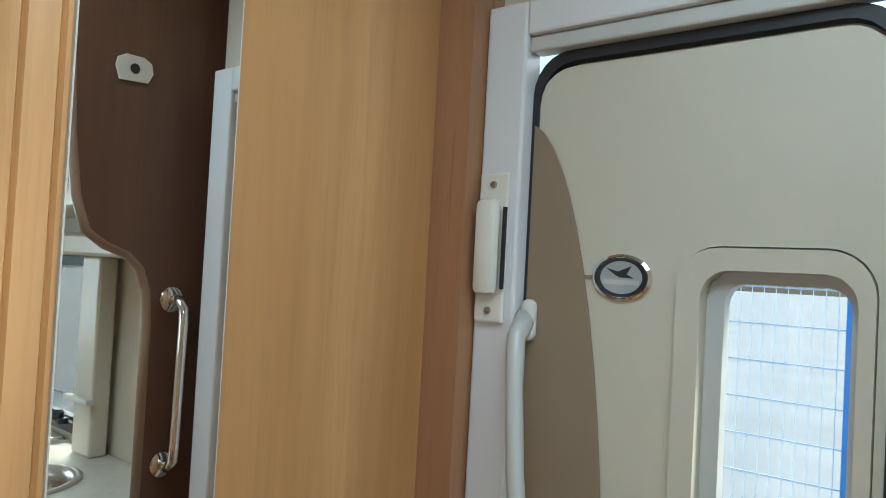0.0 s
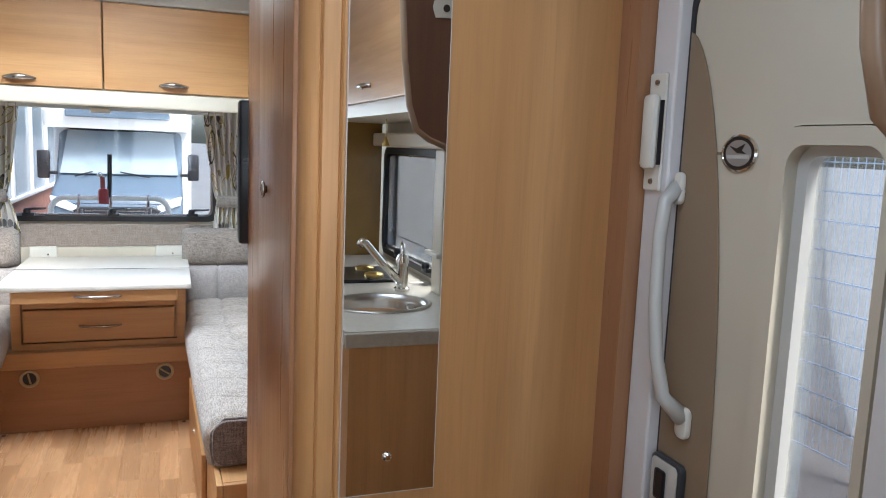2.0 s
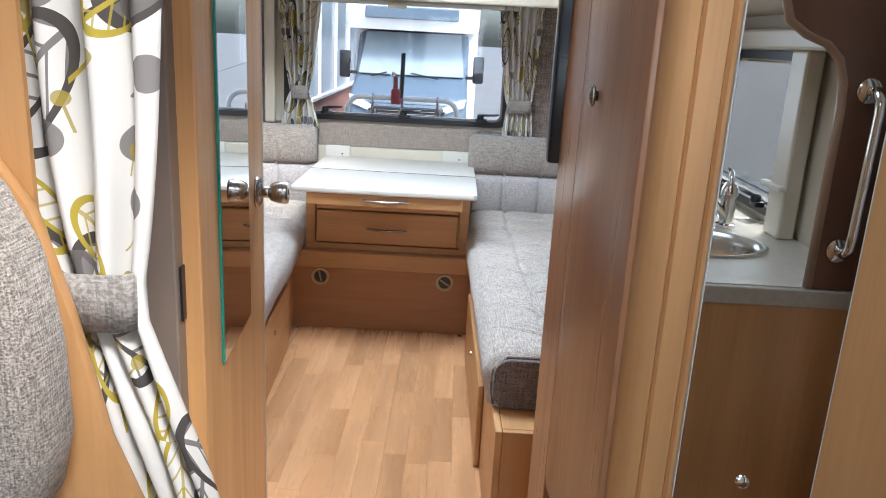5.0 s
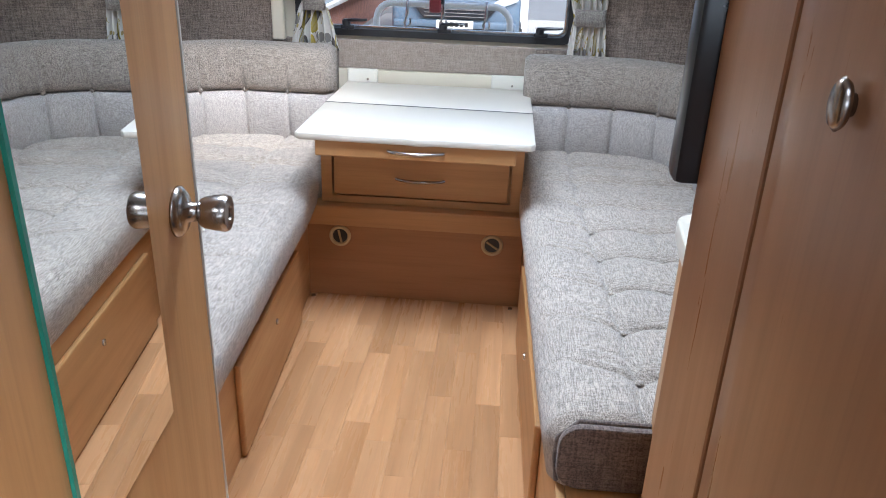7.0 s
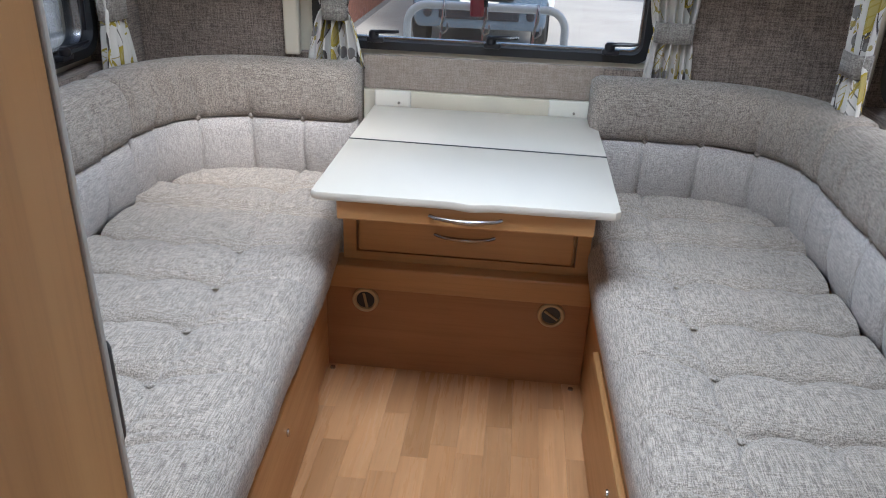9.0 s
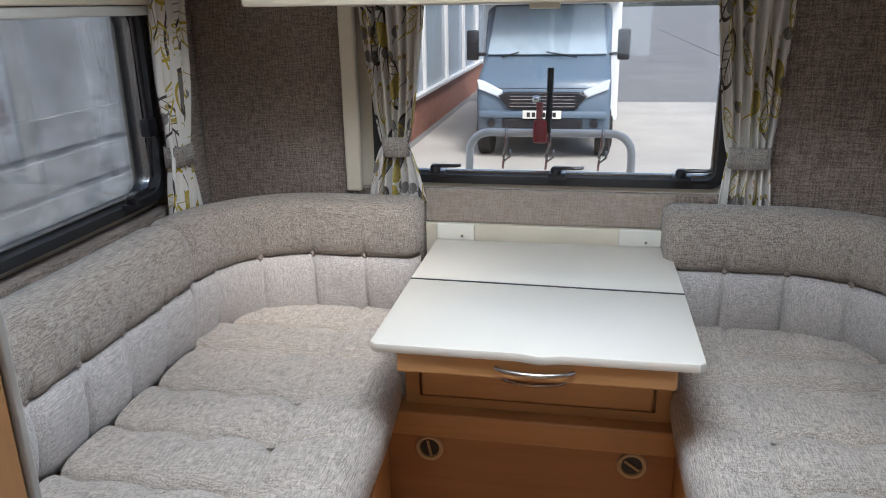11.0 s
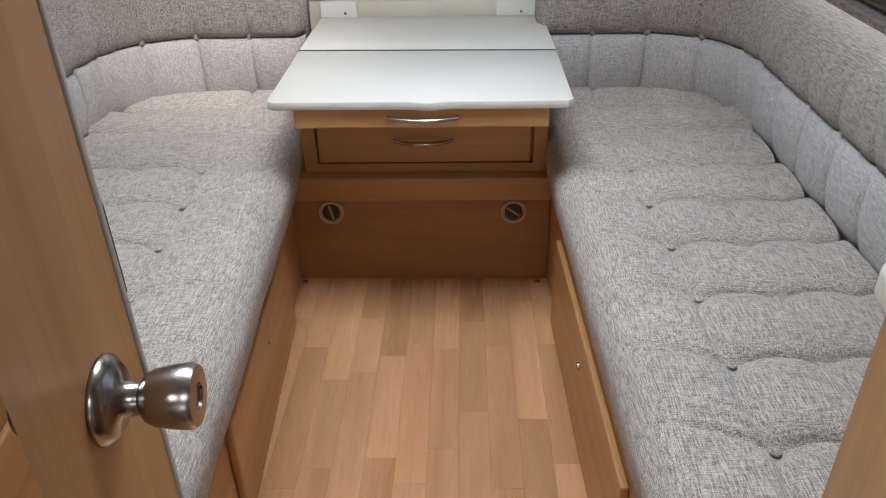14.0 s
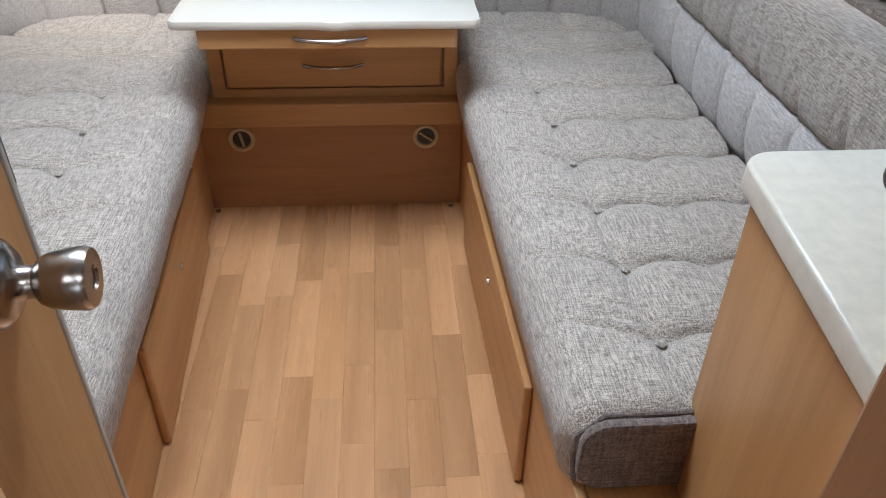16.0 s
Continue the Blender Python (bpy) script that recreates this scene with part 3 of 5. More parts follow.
def buttons_on(kind, length, parent, sgn):
    l = 0.157
    while l < length - 0.05:
        (px, py), (tx, ty) = back_path(kind, l)
        nx, ny = ty, -tx
        m = Matrix.Translation((px + nx * 0.001, py + ny * 0.001, 0.618)) @ Vector((nx, ny, 0)).to_track_quat("Z", "Y").to_matrix().to_4x4()
        bm = lathe([(0.0095, 0), (0.010, 0.003), (0.007, 0.006), (0.003, 0.007)], m, sides=12)
        if sgn < 0:
            mirror_x(bm)
        part("button", bm, taupe_cloth, parent, "", "all")
        l += BUTTON_STEP


for sgn, side_len, near, foot in ((1, 1.16, -1.245, -1.36), (-1, 1.16, -1.245, -1.36)):
    base = thing("storage_bench", (sgn * 0.6, -0.5, 0), "beech bench base with a drop-down flap under the sofa", "bench", "sofa bases")

    def add(name, bm, mat, parent=base, label="", smooth=False):
        askew = 0.058 if sgn < 0 else -0.026
        for v in bm.verts:
            if v.co.y < 0:
                v.co.x += askew * v.co.y * max(0.0, min(1.0, (0.85 - v.co.x) / 0.3))
        if sgn < 0:
            mirror_x(bm)
        return part(name, bm, mat, parent, label, smooth)

    bx = 0.363 if sgn > 0 else 0.352
    add("front_panel", box(bx, bx + 0.016, foot, 0.02, 0, 0.316, 0.002), wood_y)
    add("end_panel", box(bx + 0.0165, 1.03, foot, foot + 0.016, 0, 0.316, 0.002), wood_z)
    add("top_board", box(bx + 0.0165, 1.03, foot + 0.0165, 0.45, 0.30, 0.316), wood_y)
    fl = add("flap", box(bx - 0.016, bx - 0.0005, -1.0 if sgn > 0 else -0.87, -0.215, 0.004, 0.255, 0.005), wood_y, base, "drop-down beech flap")
    ly = -0.61 if sgn > 0 else -0.525
    add("lock", lathe([(0.009, 0), (0.0085, 0.004), (0.004, 0.005)], pose(bx - 0.0155, ly, 0.18, 0, -90), sides=14), steel, fl, "small round lock", True)
    sc = thing("seat_cushion", (sgn * 0.6, -0.5, 0.318), "long oatmeal woven bench cushion with buttoned quilting", "cushion", "sofa cushions")
    fx = 0.348 if sgn > 0 else 0.318
    bm = seat_cushion(near, 0.028, rows_y, (0.515, 0.66), 0.862, fx)
    add("cover", bm, seat_cloth, sc, "", "all")
    add("end_piece", slab(rounded(fx + 0.012, 0.857, 0.320, 0.447, 0.04), near - 0.012, near + 0.004, "y", 0.006), dark_cloth, sc, "darker brown woven end of the cushion", True)
    bm = tube([(fx + 0.016, near + 0.004, 0.325), (fx + 0.010, near + 0.006, 0.37), (fx + 0.012, near + 0.008, 0.412), (fx + 0.045, near + 0.008, 0.446), (0.857, near + 0.008, 0.448)], 0.004, sides=8)
    add("piping", bm, dark_cloth, sc)
    for by in rows_y:
        for xb in (0.515, 0.66):
            add("button", lathe([(0.008, 0), (0.008, 0.002), (0.004, 0.004)], pose(xb, by, 0.439), sides=10), seat_cloth, sc, "", "all")
    cc = thing("corner_seat_cushion", (sgn * 0.6, 0.2, 0.318), "oatmeal woven corner seat cushion beside the table", "cushion", "sofa cushions")
    add("cover", seat_cushion(0.032, 0.40, [0.175], (0.515, 0.66), 0.93, fx), seat_cloth, cc, "", "all")
    cb = thing("sofa_corner_cushion", (sgn * 0.7, 0.35, 0.43), "curved taupe and pale buttoned corner backrest cushion", "cushion", "backrests")
    ln = 0.295 + 0.3927 + 0.036
    add("lower_band", backrest("corner", ln, "pale"), pale_cloth, cb, "pale pleated lower band", "all")
    add("upper_roll", backrest("corner", ln, "taupe"), taupe_cloth, cb, "", "all")
    buttons_on("corner", ln, cb, sgn)
    sb = thing("sofa_back_cushion", (sgn * 0.95, -0.5, 0.43), "long taupe and pale buttoned backrest cushion under the window", "cushion", "backrests")
    add("lower_band", backrest("side", side_len, "pale"), pale_cloth, sb, "pale pleated lower band", "all")
    add("upper_roll", backrest("side", side_len, "taupe"), taupe_cloth, sb, "", "all")
    buttons_on("side", side_len, sb, sgn)

# ---- chest of drawers with pull-out table ----
ch = thing("chest_of_drawers", (0.02, 0.2, 0), "beech chest of drawers with a cream pull-out table top", "chest")
# the shade under the table is put into the plinth's darker beech
part("plinth", box(-0.362, 0.362, 0.0, 0.018, 0.0, 0.262, 0.002), wood("plinth_beech_shaded", (0.37, 0.17, 0.068), (0.30, 0.13, 0.05), "x"), ch, "beech plinth coloured darker for the table's shade, with two round vents")
part("ledge", box(-0.362, 0.362, -0.022, 0.06, 0.2625, 0.33, 0.006), wood_x, ch)
part("carcass", box(-0.305, 0.345, 0.045, 0.45, 0.3305, 0.60, 0.003), wood_x, ch)
part("frame", ring([(-0.305, 0.331), (0.345, 0.331), (0.345, 0.60), (-0.305, 0.60)], [(-0.27, 0.355), (0.31, 0.355), (0.31, 0.575), (-0.27, 0.575)], 0.022, 0.0445, "y"), wood_x, ch)
dr = part("drawer", box(-0.262, 0.302, 0.012, 0.044, 0.362, 0.492, 0.005), wood_x, ch, "lower beech drawer front")
dr2 = part("upper_drawer", box(-0.262, 0.302, 0.016, 0.044, 0.497, 0.572, 0.005), wood_x, ch)
ap = part("table_apron", box(-0.247, 0.312, -0.282, 0.0435, 0.578, 0.6235, 0.004), wood_x, ch, "pull-out beech apron under the table")


def bow_handle(cx, y, z, half, parent):
    pts = [(cx - half + 2 * half * k / 14, y - 0.024 * math.sin(math.pi * k / 14) ** 0.6 if 0 < k < 14 else y, z) for k in range(15)]
    part("handle", tube(pts, [0.0042 + 0.0012 * math.sin(math.pi * k / 14) for k in range(15)], sides=10), steel, parent, "satin silver bow handle", True)


bow_handle(0.036, -0.282, 0.603, 0.078, ap)
bow_handle(0.018, 0.012, 0.425, 0.078, dr)
edge = [(-0.288, -0.292), (-0.10, -0.294)] + [(0.0 + 0.012 * k, -0.294 - 0.010 * math.sin(math.pi * k / 8) ** 2) for k in range(9)] + [(0.20, -0.294), (0.35, -0.292), (0.362, -0.28)]
part("table_leaf", slab(edge + [(0.362, 0.075), (-0.302, 0.094), (-0.302, -0.28)], 0.624, 0.644, "z", 0.004), table_mat, ch, "cream laminate front table leaf", True)
part("table_top", slab([(0.362, 0.079), (0.358, 0.43), (-0.30, 0.43), (-0.302, 0.098)], 0.624, 0.644, "z", 0.003), table_mat, ch, "cream laminate rear table leaf", True)
part("leaf_joint", slab([(0.3615, 0.0742), (0.3615, 0.0798), (-0.3015, 0.0988), (-0.3015, 0.0932)], 0.6242, 0.6445, "z"), black_rubber, ch, "dark joint between the leaves")
for x, slant in ((-0.242, -12), (0.261, -56)):
    vt = part("vent", lathe([(0.0, 0.0), (0.036, 0.0), (0.036, 0.006), (0.033, 0.009), (0.027, 0.008), (0.0255, 0.002), (0.0, 0.0015)], pose(x, -0.0005, 0.221, 90), sides=28), plain("vent_ring", (0.50, 0.36, 0.19), 0.4), ch, "round beige air vent", True)
    part("dark_mouth", lathe([(0.0245, 0.0025), (0.0245, 0.0035)], pose(x, -0.0005, 0.221, 90), sides=24), black_plastic, vt)
    bm = box(-0.0035, 0.0035, -0.0085, -0.0045, -0.022, 0.022, 0.001)
    bm.transform(pose(x, 0, 0.221, 0, slant))
    part("flap", bm, plain("vent_flap", (0.34, 0.24, 0.12), 0.4), vt)
for x in (-0.335, 0.335):
    lone("floor_stud", lathe([(0.008, 0), (0.007, 0.004), (0.002, 0.005)], pose(x, -0.02, 0.0), sides=10), steel, "small metal stud at the foot of the plinth", "stud", "studs")

# ---- wardrobe with mirror ----
WY = -2.099
wd = thing("wardrobe", (0.75, -1.8, 0), "tall beech wardrobe with a narrow mirror on its end", "wardrobe")
part("end_panel", box(0.61, 1.094, WY, WY + 0.018, 0.0, 1.778), wood_z, wd, "light beech end panel")
# closes the gap to the jamb; its dark tone stands for the shadow there
part("end_filler", box(1.03, 1.094, -2.158, WY - 0.0005, 0.0, 1.778), beech_shaded_z, wd)
bm = slab([(0.484, -2.02), (0.484, -2.064), (0.489, -2.084), (0.500, -2.097), (0.510, -2.101), (0.513, -2.096), (0.516, -2.101), (0.541, -2.103), (0.544, -2.098), (0.547, -2.103), (0.6095, -2.103), (0.6095, -2.079), (0.516, -2.069), (0.511, -2.02)], 0.0, 1.778, "z")


def splayed(bm):
    """The aisle side of the wardrobe runs slightly askew, narrowing the way towards the lounge."""
    for v in bm.verts:
        v.co.x += 0.008 + max(0.0, -1.57 - v.co.y) * 0.05
    return bm


part("corner_post", bm, wood_z, wd, "rounded beech corner post with fine grooves", True)
part("side_panel", splayed(box(0.460, 0.480, -2.0195, -1.572, 0.0, 1.778)), beech_shaded_z, wd, "beech aisle panel, coloured darker as the shaded side")
part("front_panel", box(0.4895, 1.03, -1.590, -1.572, 0.0, 1.778), wood_z, wd)
part("front_stile", splayed(box(0.446, 0.4595, -1.72, -1.570, 0.0, 1.778, 0.004)), beech_shaded_z, wd)
wdoor = part("door", splayed(slab(rounded(-2.058, -1.728, 0.425, 1.74, 0.03), 0.4435, 0.4595, "x", 0.005)), beech_shaded_z, wd, "beech wardrobe door with a small knob", True)
bm = lathe([(0.006, 0), (0.006, 0.004), (0.012, 0.006), (0.014, 0.010), (0.011, 0.014), (0.003, 0.016)], Matrix.Translation((0.4435, -1.83, 1.105)) @ Matrix.Diagonal((0.8, 0.75, 1.15, 1)) @ pose(0, 0, 0, 0, -90), sides=20)
part("knob", splayed(bm), steel, wdoor, "oval steel knob", "all")
mir = thing("wall_mirror", (0.62, WY - 0.01, 0.61), "narrow frameless mirror screwed to the wardrobe end", "mirror")
part("mirror_glass", box(0.553, 0.715, WY - 0.0095, WY - 0.0065, 0.619, 1.76), mirror_mat, mir, "silvered mirror glass")
part("glass_rim", ring([(0.5515, 0.6175), (0.7165, 0.6175), (0.7165, 1.7615), (0.5515, 1.7615)], [(0.553, 0.619), (0.715, 0.619), (0.715, 1.76), (0.553, 1.76)], WY - 0.0092, WY - 0.0045, "y"), grey_plastic, mir)
part("screw_cap", lathe([(0.007, 0), (0.0075, 0.003), (0.004, 0.006)], pose(0.632, WY - 0.0098, 0.682, 90), sides=14), chrome, mir, "chrome screw cap", True)
# low cabinet with rounded worktop, and television
cab = thing("side_cabinet", (0.8, -1.35, 0), "low beech cabinet with a rounded cream worktop", "cabinet")
part("carcass", box(0.5495, 1.03, -1.569, -1.235, 0.0, 0.766, 0.003), wood_z, cab)
part("side_skin", slab([(0.509, -1.569), (0.549, -1.569), (0.549, -1.222), (0.543, -1.222)], 0.0, 0.766, "z", 0.002), wood_z, cab)
wt = [(1.03, -1.569), (0.497, -1.569), (0.532, -1.225)] + [(0.572 - 0.04 * math.cos(radians(90 * k / 6)), -1.221 + 0.04 * math.sin(radians(90 * k / 6))) for k in range(1, 7)] + [(1.03, -1.181)]
part("worktop", slab(wt, 0.7665, 0.80, "z", 0.005, seg=3), worktop_mat, cab, "cream speckled worktop", True)
tv = thing("television", (0.7, -1.55, 0.965), "slim black flat television beside the wardrobe", "television")
part("casing", box(0.434, 0.95, -1.564, -1.527, 0.965, 1.28, 0.008), black_plastic, tv, "", True)
part("screen", box(0.448, 0.936, -1.5265, -1.5245, 0.985, 1.266), plain("tv_glass", (0.006, 0.006, 0.008), 0.08), tv, "dark glossy screen")
part("bracket", box(0.65, 0.8, -1.5695, -1.5645, 1.05, 1.17, 0.001), black_plastic, tv)

# ---- sliding mirror door, partition and dinette seat ----
DX, DA = -0.072, 4.5
dm = thing("mirror_door", (-0.12, -1.6, 0.0), "open beech partition door with a tall mirror and round steel knob", "door")


def along(bm):
    """Turns a part of the open door about its hinge line."""
    bm.transform(Matrix.Translation((DX, -1.96, 0)) @ Matrix.Rotation(radians(DA), 4, "Z") @ Matrix.Translation((-DX, 1.96, 0)))
    return bm


part("leaf", along(box(DX - 0.028, DX, -1.90, -1.40, 0.03, 1.74, 0.003)), wood_z, dm, "beech door leaf")
part("edge_strip", along(box(DX - 0.029, DX + 0.001, -1.3995, -1.394, 0.03, 1.74, 0.001)), grey_plastic, dm, "grey edge strip")
part("mirror_glass", along(box(DX + 0.0005, DX + 0.004, -1.786, -1.565, 0.650, 1.70)), mirror_mat, dm, "silvered mirror glass")
part("glass_edge", along(box(DX + 0.0005, DX + 0.0045, -1.792, -1.7865, 0.648, 1.702)), glass_edge, dm, "green glass edge")
kn = part("rose", along(lathe([(0.031, 0), (0.031, 0.003), (0.024, 0.009), (0.012, 0.012), (0.011, 0.028), (0.013, 0.034)], pose(DX, -1.467, 0.866, 0, 90), sides=28)), steel, dm, "", "all")
part("knob", along(lathe([(0.011, 0.024), (0.0165, 0.028), (0.0195, 0.034), (0.0215, 0.046), (0.0225, 0.057), (0.0205, 0.061), (0.009, 0.0615), (0.008, 0.0595)], pose(DX, -1.467, 0.866, 0, 90), sides=32)), steel, kn, "round brushed steel knob", True)
part("rose", along(lathe([(0.031, 0), (0.031, 0.003), (0.024, 0.009), (0.012, 0.012)], pose(DX - 0.028, -1.467, 0.866, 0, -90), sides=28)), steel, dm, "", "all")
part("latch", along(box(DX - 0.027, DX - 0.004, -1.3935, -1.374, 0.888, 0.972, 0.008)), black_rubber, dm, "dark latch tongue")

pt = thing("partition", (-0.5, -2.33, 0), "beech partition panel with a curved edge behind the seat", "partition")
curve = [(-1.09, 0.0), (0.06, 0.0), (0.04, 0.40), (0.03, 0.566), (0.005, 0.65), (-0.025, 0.73), (-0.05, 0.85), (-0.079, 0.953), (-0.115, 1.005), (-0.16, 1.028), (-0.23, 1.035), (-0.23, 1.05), (-1.09, 1.05)]
part("panel", slab([(x - 0.022 * (z > 0), z + 0.056 * (z > 0)) for x, z in curve], -2.268, -2.252, "y", 0.003), wood_z, pt, "", True)
part("back_panel", box(-1.09, -0.105, -2.2515, -2.245, 0.0, 1.778), wood_z, pt)
part("door_post", box(-0.155, -0.102, -1.93, -1.895, 0.0, 1.778, 0.003), plain("grey_door_post", (0.20, 0.155, 0.125), 0.4), pt, "grey-brown door post")
part("washroom_wall", box(-1.09, -0.156, -1.93, -1.905, 0.0, 1.778), wood_z, pt)
part("washroom_front", box(-1.03, -0.21, -1.46, -1.445, 0.0, 1.778), wood_z, pt)
part("strike_plate", box(-0.1015, -0.098, -1.92, -1.905, 0.77, 0.85, 0.001), black_plastic, pt)


ds = thing("dinette_seat", (-0.5, -2.5, 0), "grey oatmeal woven dinette bench with head and back cushions", "bench seat")
hc = [(-0.72, 0.65), (-0.12, 0.648), (-0.085, 0.658), (-0.052, 0.70), (-0.036, 0.757), (-0.037, 0.84), (-0.05, 0.925), (-0.08, 0.985), (-0.12, 1.012), (-0.17, 1.024), (-0.28, 1.03), (-0.72, 1.03)]


def soft(outline, frm, to, axis, r, seed, amp=0.004):
    """A cushion with a flat outline, well-rounded rim and slightly uneven cloth."""
    bm = slab(outline, frm, to, axis, r, seg=5)
    bmesh.ops.subdivide_edges(bm, edges=[e for e in bm.edges if e.calc_length() > 0.1], cuts=5, use_grid_fill=True)
    for v in bm.verts:
        v.co += Vector((noise.noise(v.co * 9 + Vector((seed, 0, 0))), noise.noise(v.co * 9 + Vector((0, seed, 0))), noise.noise(v.co * 9 + Vector((0, 0, seed))))) * amp
    return bm


part("head_cushion", moved(soft(hc, -2.355, -2.269, "y", 0.03, 1.0), -0.028, 0.0, 0.055), seat_cloth, ds, "", True)
part("back_cushion", moved(soft([(-0.72, 0.535), (-0.10, 0.535), (-0.085, 0.55), (-0.083, 0.60), (-0.10, 0.635), (-0.13, 0.6465), (-0.72, 0.6465)], -2.375, -2.269, "y", 0.02, 4.0), -0.028, 0.0, 0.055), pale_cloth, ds, "", True)
part("seat_pad", moved(soft(rounded(-0.72, 0.035, -2.85, -2.269, 0.04), 0.42, 0.534, "z", 0.025, 7.0), -0.028, 0.0, 0.055), seat_cloth, ds, "", True)
part("base_box", box(-1.09, -0.015, -2.83, -2.269, 0.0, 0.474, 0.003), wood_z, ds)


def curtain(name, label, cx, cy, axis, z0, ztie, z1, wtop, wtie, wbot, lean, folds, seed, face, drift=0.0):
    """A gathered curtain pinched by a tieback. axis: the way its width runs; face: which side its folds look to."""
    bm = bmesh.new()
    uv = bm.loops.layers.uv.new("UVMap")
    nz, nw = 46, folds * 10
    grid = []
    for i in range(nz + 1):
        z = z0 + (z1 - z0) * i / nz
        if z > ztie:
            f = ((z - ztie) / (z1 - ztie)) ** 0.65
            w, c = wtie + (wtop - wtie) * f, lean * f
        else:
            f = min(1.0, (ztie - z) / (ztie - z0)) ** 0.6
            w, c = wtie + (wbot - wtie) * f, drift * (ztie - z) / (ztie - z0)
        row = []
        for j in range(nw + 1):
            s = j / nw
            ph = 2 * math.pi * folds * s + 0.5 * math.sin(3 * z * 4 + seed + 5 * s)
            depth = (0.010 + 0.012 * min(1.0, w / wtop)) * min(1.0, 0.35 + 5 * min(s, 1 - s))
            a = c + (s - 0.5) * w + 0.004 * noise.noise((s * 8, z * 6, seed))
            b = depth * math.sin(ph) * face + 0.010 * noise.noise((s * 5, z * 5, seed + 9))
            row.append(bm.verts.new((cx + a, cy + b, z) if axis == "x" else (cx + b, cy + a, z)))
        grid.append(row)
    for i in range(nz):
        for j in range(nw):
            f = bm.faces.new((grid[i][j], grid[i][j + 1], grid[i + 1][j + 1], grid[i + 1][j]))
            for lp, (jj, ii) in zip(f.loops, ((j, i), (j + 1, i), (j + 1, i + 1), (j, i + 1))):
                lp[uv].uv = (jj / nw * folds * 0.062 + seed, (z0 + (z1 - z0) * ii / nz) + seed)
    t = thing(name, (cx, cy, z0), label, "curtain", "curtains")
    o = part("cloth", bm, curtain_cloth, t, "", "all")
    so = o.modifiers.new("thickness", "SOLIDIFY")
    so.thickness = 0.003
    pts = []
    for k in range(24):
        a = 2 * math.pi * k / 24
        ca, sa = math.copysign(abs(math.cos(a)) ** 0.6, math.cos(a)), math.copysign(abs(math.sin(a)) ** 0.6, math.sin(a))
        pts.append((ca * (wtie / 2 + 0.003), sa * 0.027))
    h = 0.028 if wtie < 0.12 else 0.034
    inner = [(p * 0.94, q * 0.88) for p, q in pts]
    tilt = 0.05 * math.sin(seed)
    if axis == "x":
        bm = ring([(cx + p, cy + q) for p, q in pts], [(cx + p, cy + q) for p, q in inner], ztie - h, ztie + h, "z")
    else:
        bm = ring([(cx + q, cy + p) for p, q in pts], [(cx + q, cy + p) for p, q in inner], ztie - h, ztie + h, "z")
    part("tieback", bm, tie_cloth, t, "grey woven tieback band", "all")
    return t


curtain("curtain", "cream leaf-print partition curtain gathered by a grey tieback", -0.066, -2.225, "x", 0.02, 0.917, 1.77, 0.285, 0.08, 0.10, -0.035, 4, 0.3, 1, 0.25)
curtain("curtain", "cream leaf-print front window curtain gathered by a tieback", -0.415, 0.44, "x", 0.75, 0.915, 1.34, 0.19, 0.07, 0.17, 0.0, 6, 1.7, 1)
curtain("curtain", "cream leaf-print front window curtain gathered by a tieback", 0.545, 0.44, "x", 0.738, 0.90, 1.34, 0.19, 0.10, 0.135, -0.02, 6, 2.9, 1)
curtain("curtain", "cream leaf-print side window curtain gathered by a tieback", -0.985, 0.25, "y", 0.738, 0.915, 1.34, 0.15, 0.09, 0.15, 0.02, 6, 4.1, 1)
curtain("curtain", "cream leaf-print side window curtain gathered by a tieback", 0.935, 0.17, "y", 0.735, 0.89, 1.34, 0.15, 0.09, 0.15, 0.02, 6, 5.3, 1)

# ---- slim dark heater beside the wardrobe ----
ht = thing("portable_heater", (0.405, -2.0, 0), "slim dark grey plastic heater with a dial on top", "heater")
tear = [(0.420 + 0.024 * math.cos(radians(a)), -1.815 + 0.024 * math.sin(radians(a))) for a in range(0, 181, 20)] + [(0.388, -1.88), (0.372, -1.98), (0.362, -2.10), (0.358, -2.22), (0.366, -2.28), (0.40, -2.30), (0.434, -2.28), (0.446, -2.22), (0.4455, -2.0)]
inner = [(0.418 + (x - 0.418) * 0.9, -2.05 + (y + 2.05) * 0.97) for x, y in tear]
part("body", moved(slab(inner, 0.0, 0.407, "z", 0.004), -0.01, -0.03, 0.0), heater_plastic, ht, "", True)
part("top_cap", moved(slab(tear, 0.3625, 0.385, "z", 0.009, seg=3), -0.01, -0.03, 0.045), heater_plastic, ht, "", True)
part("dial", moved(lathe([(0.019, 0), (0.019, 0.003), (0.013, 0.004), (0.011, 0.001)], pose(0.418, -1.875, 0.3855), sides=22), -0.01, -0.03, 0.045), black_plastic, ht, "round dial", True)
part("button", moved(lathe([(0.010, 0), (0.009, 0.002), (0.004, 0.003)], pose(0.420, -1.825, 0.3855), sides=14), -0.01, -0.03, 0.045), black_plastic, ht)
part("emblem", moved(ring([(0.405 + 0.02 * math.cos(radians(a)), -2.14 + 0.018 * math.sin(radians(a))) for a in range(0, 360, 15)], [(0.405 + 0.014 * math.cos(radians(a)), -2.14 + 0.012 * math.sin(radians(a))) for a in range(0, 360, 15)], 0.3852, 0.3872, "z"), -0.01, -0.03, 0.045), black_plastic, ht)
for k in range(3):
    part("mark", moved(box(0.395 + k * 0.007, 0.398 + k * 0.007, -2.20, -2.185 + k * 0.003, 0.3852, 0.3862), -0.01, -0.03, 0.045), grey_plastic, ht)
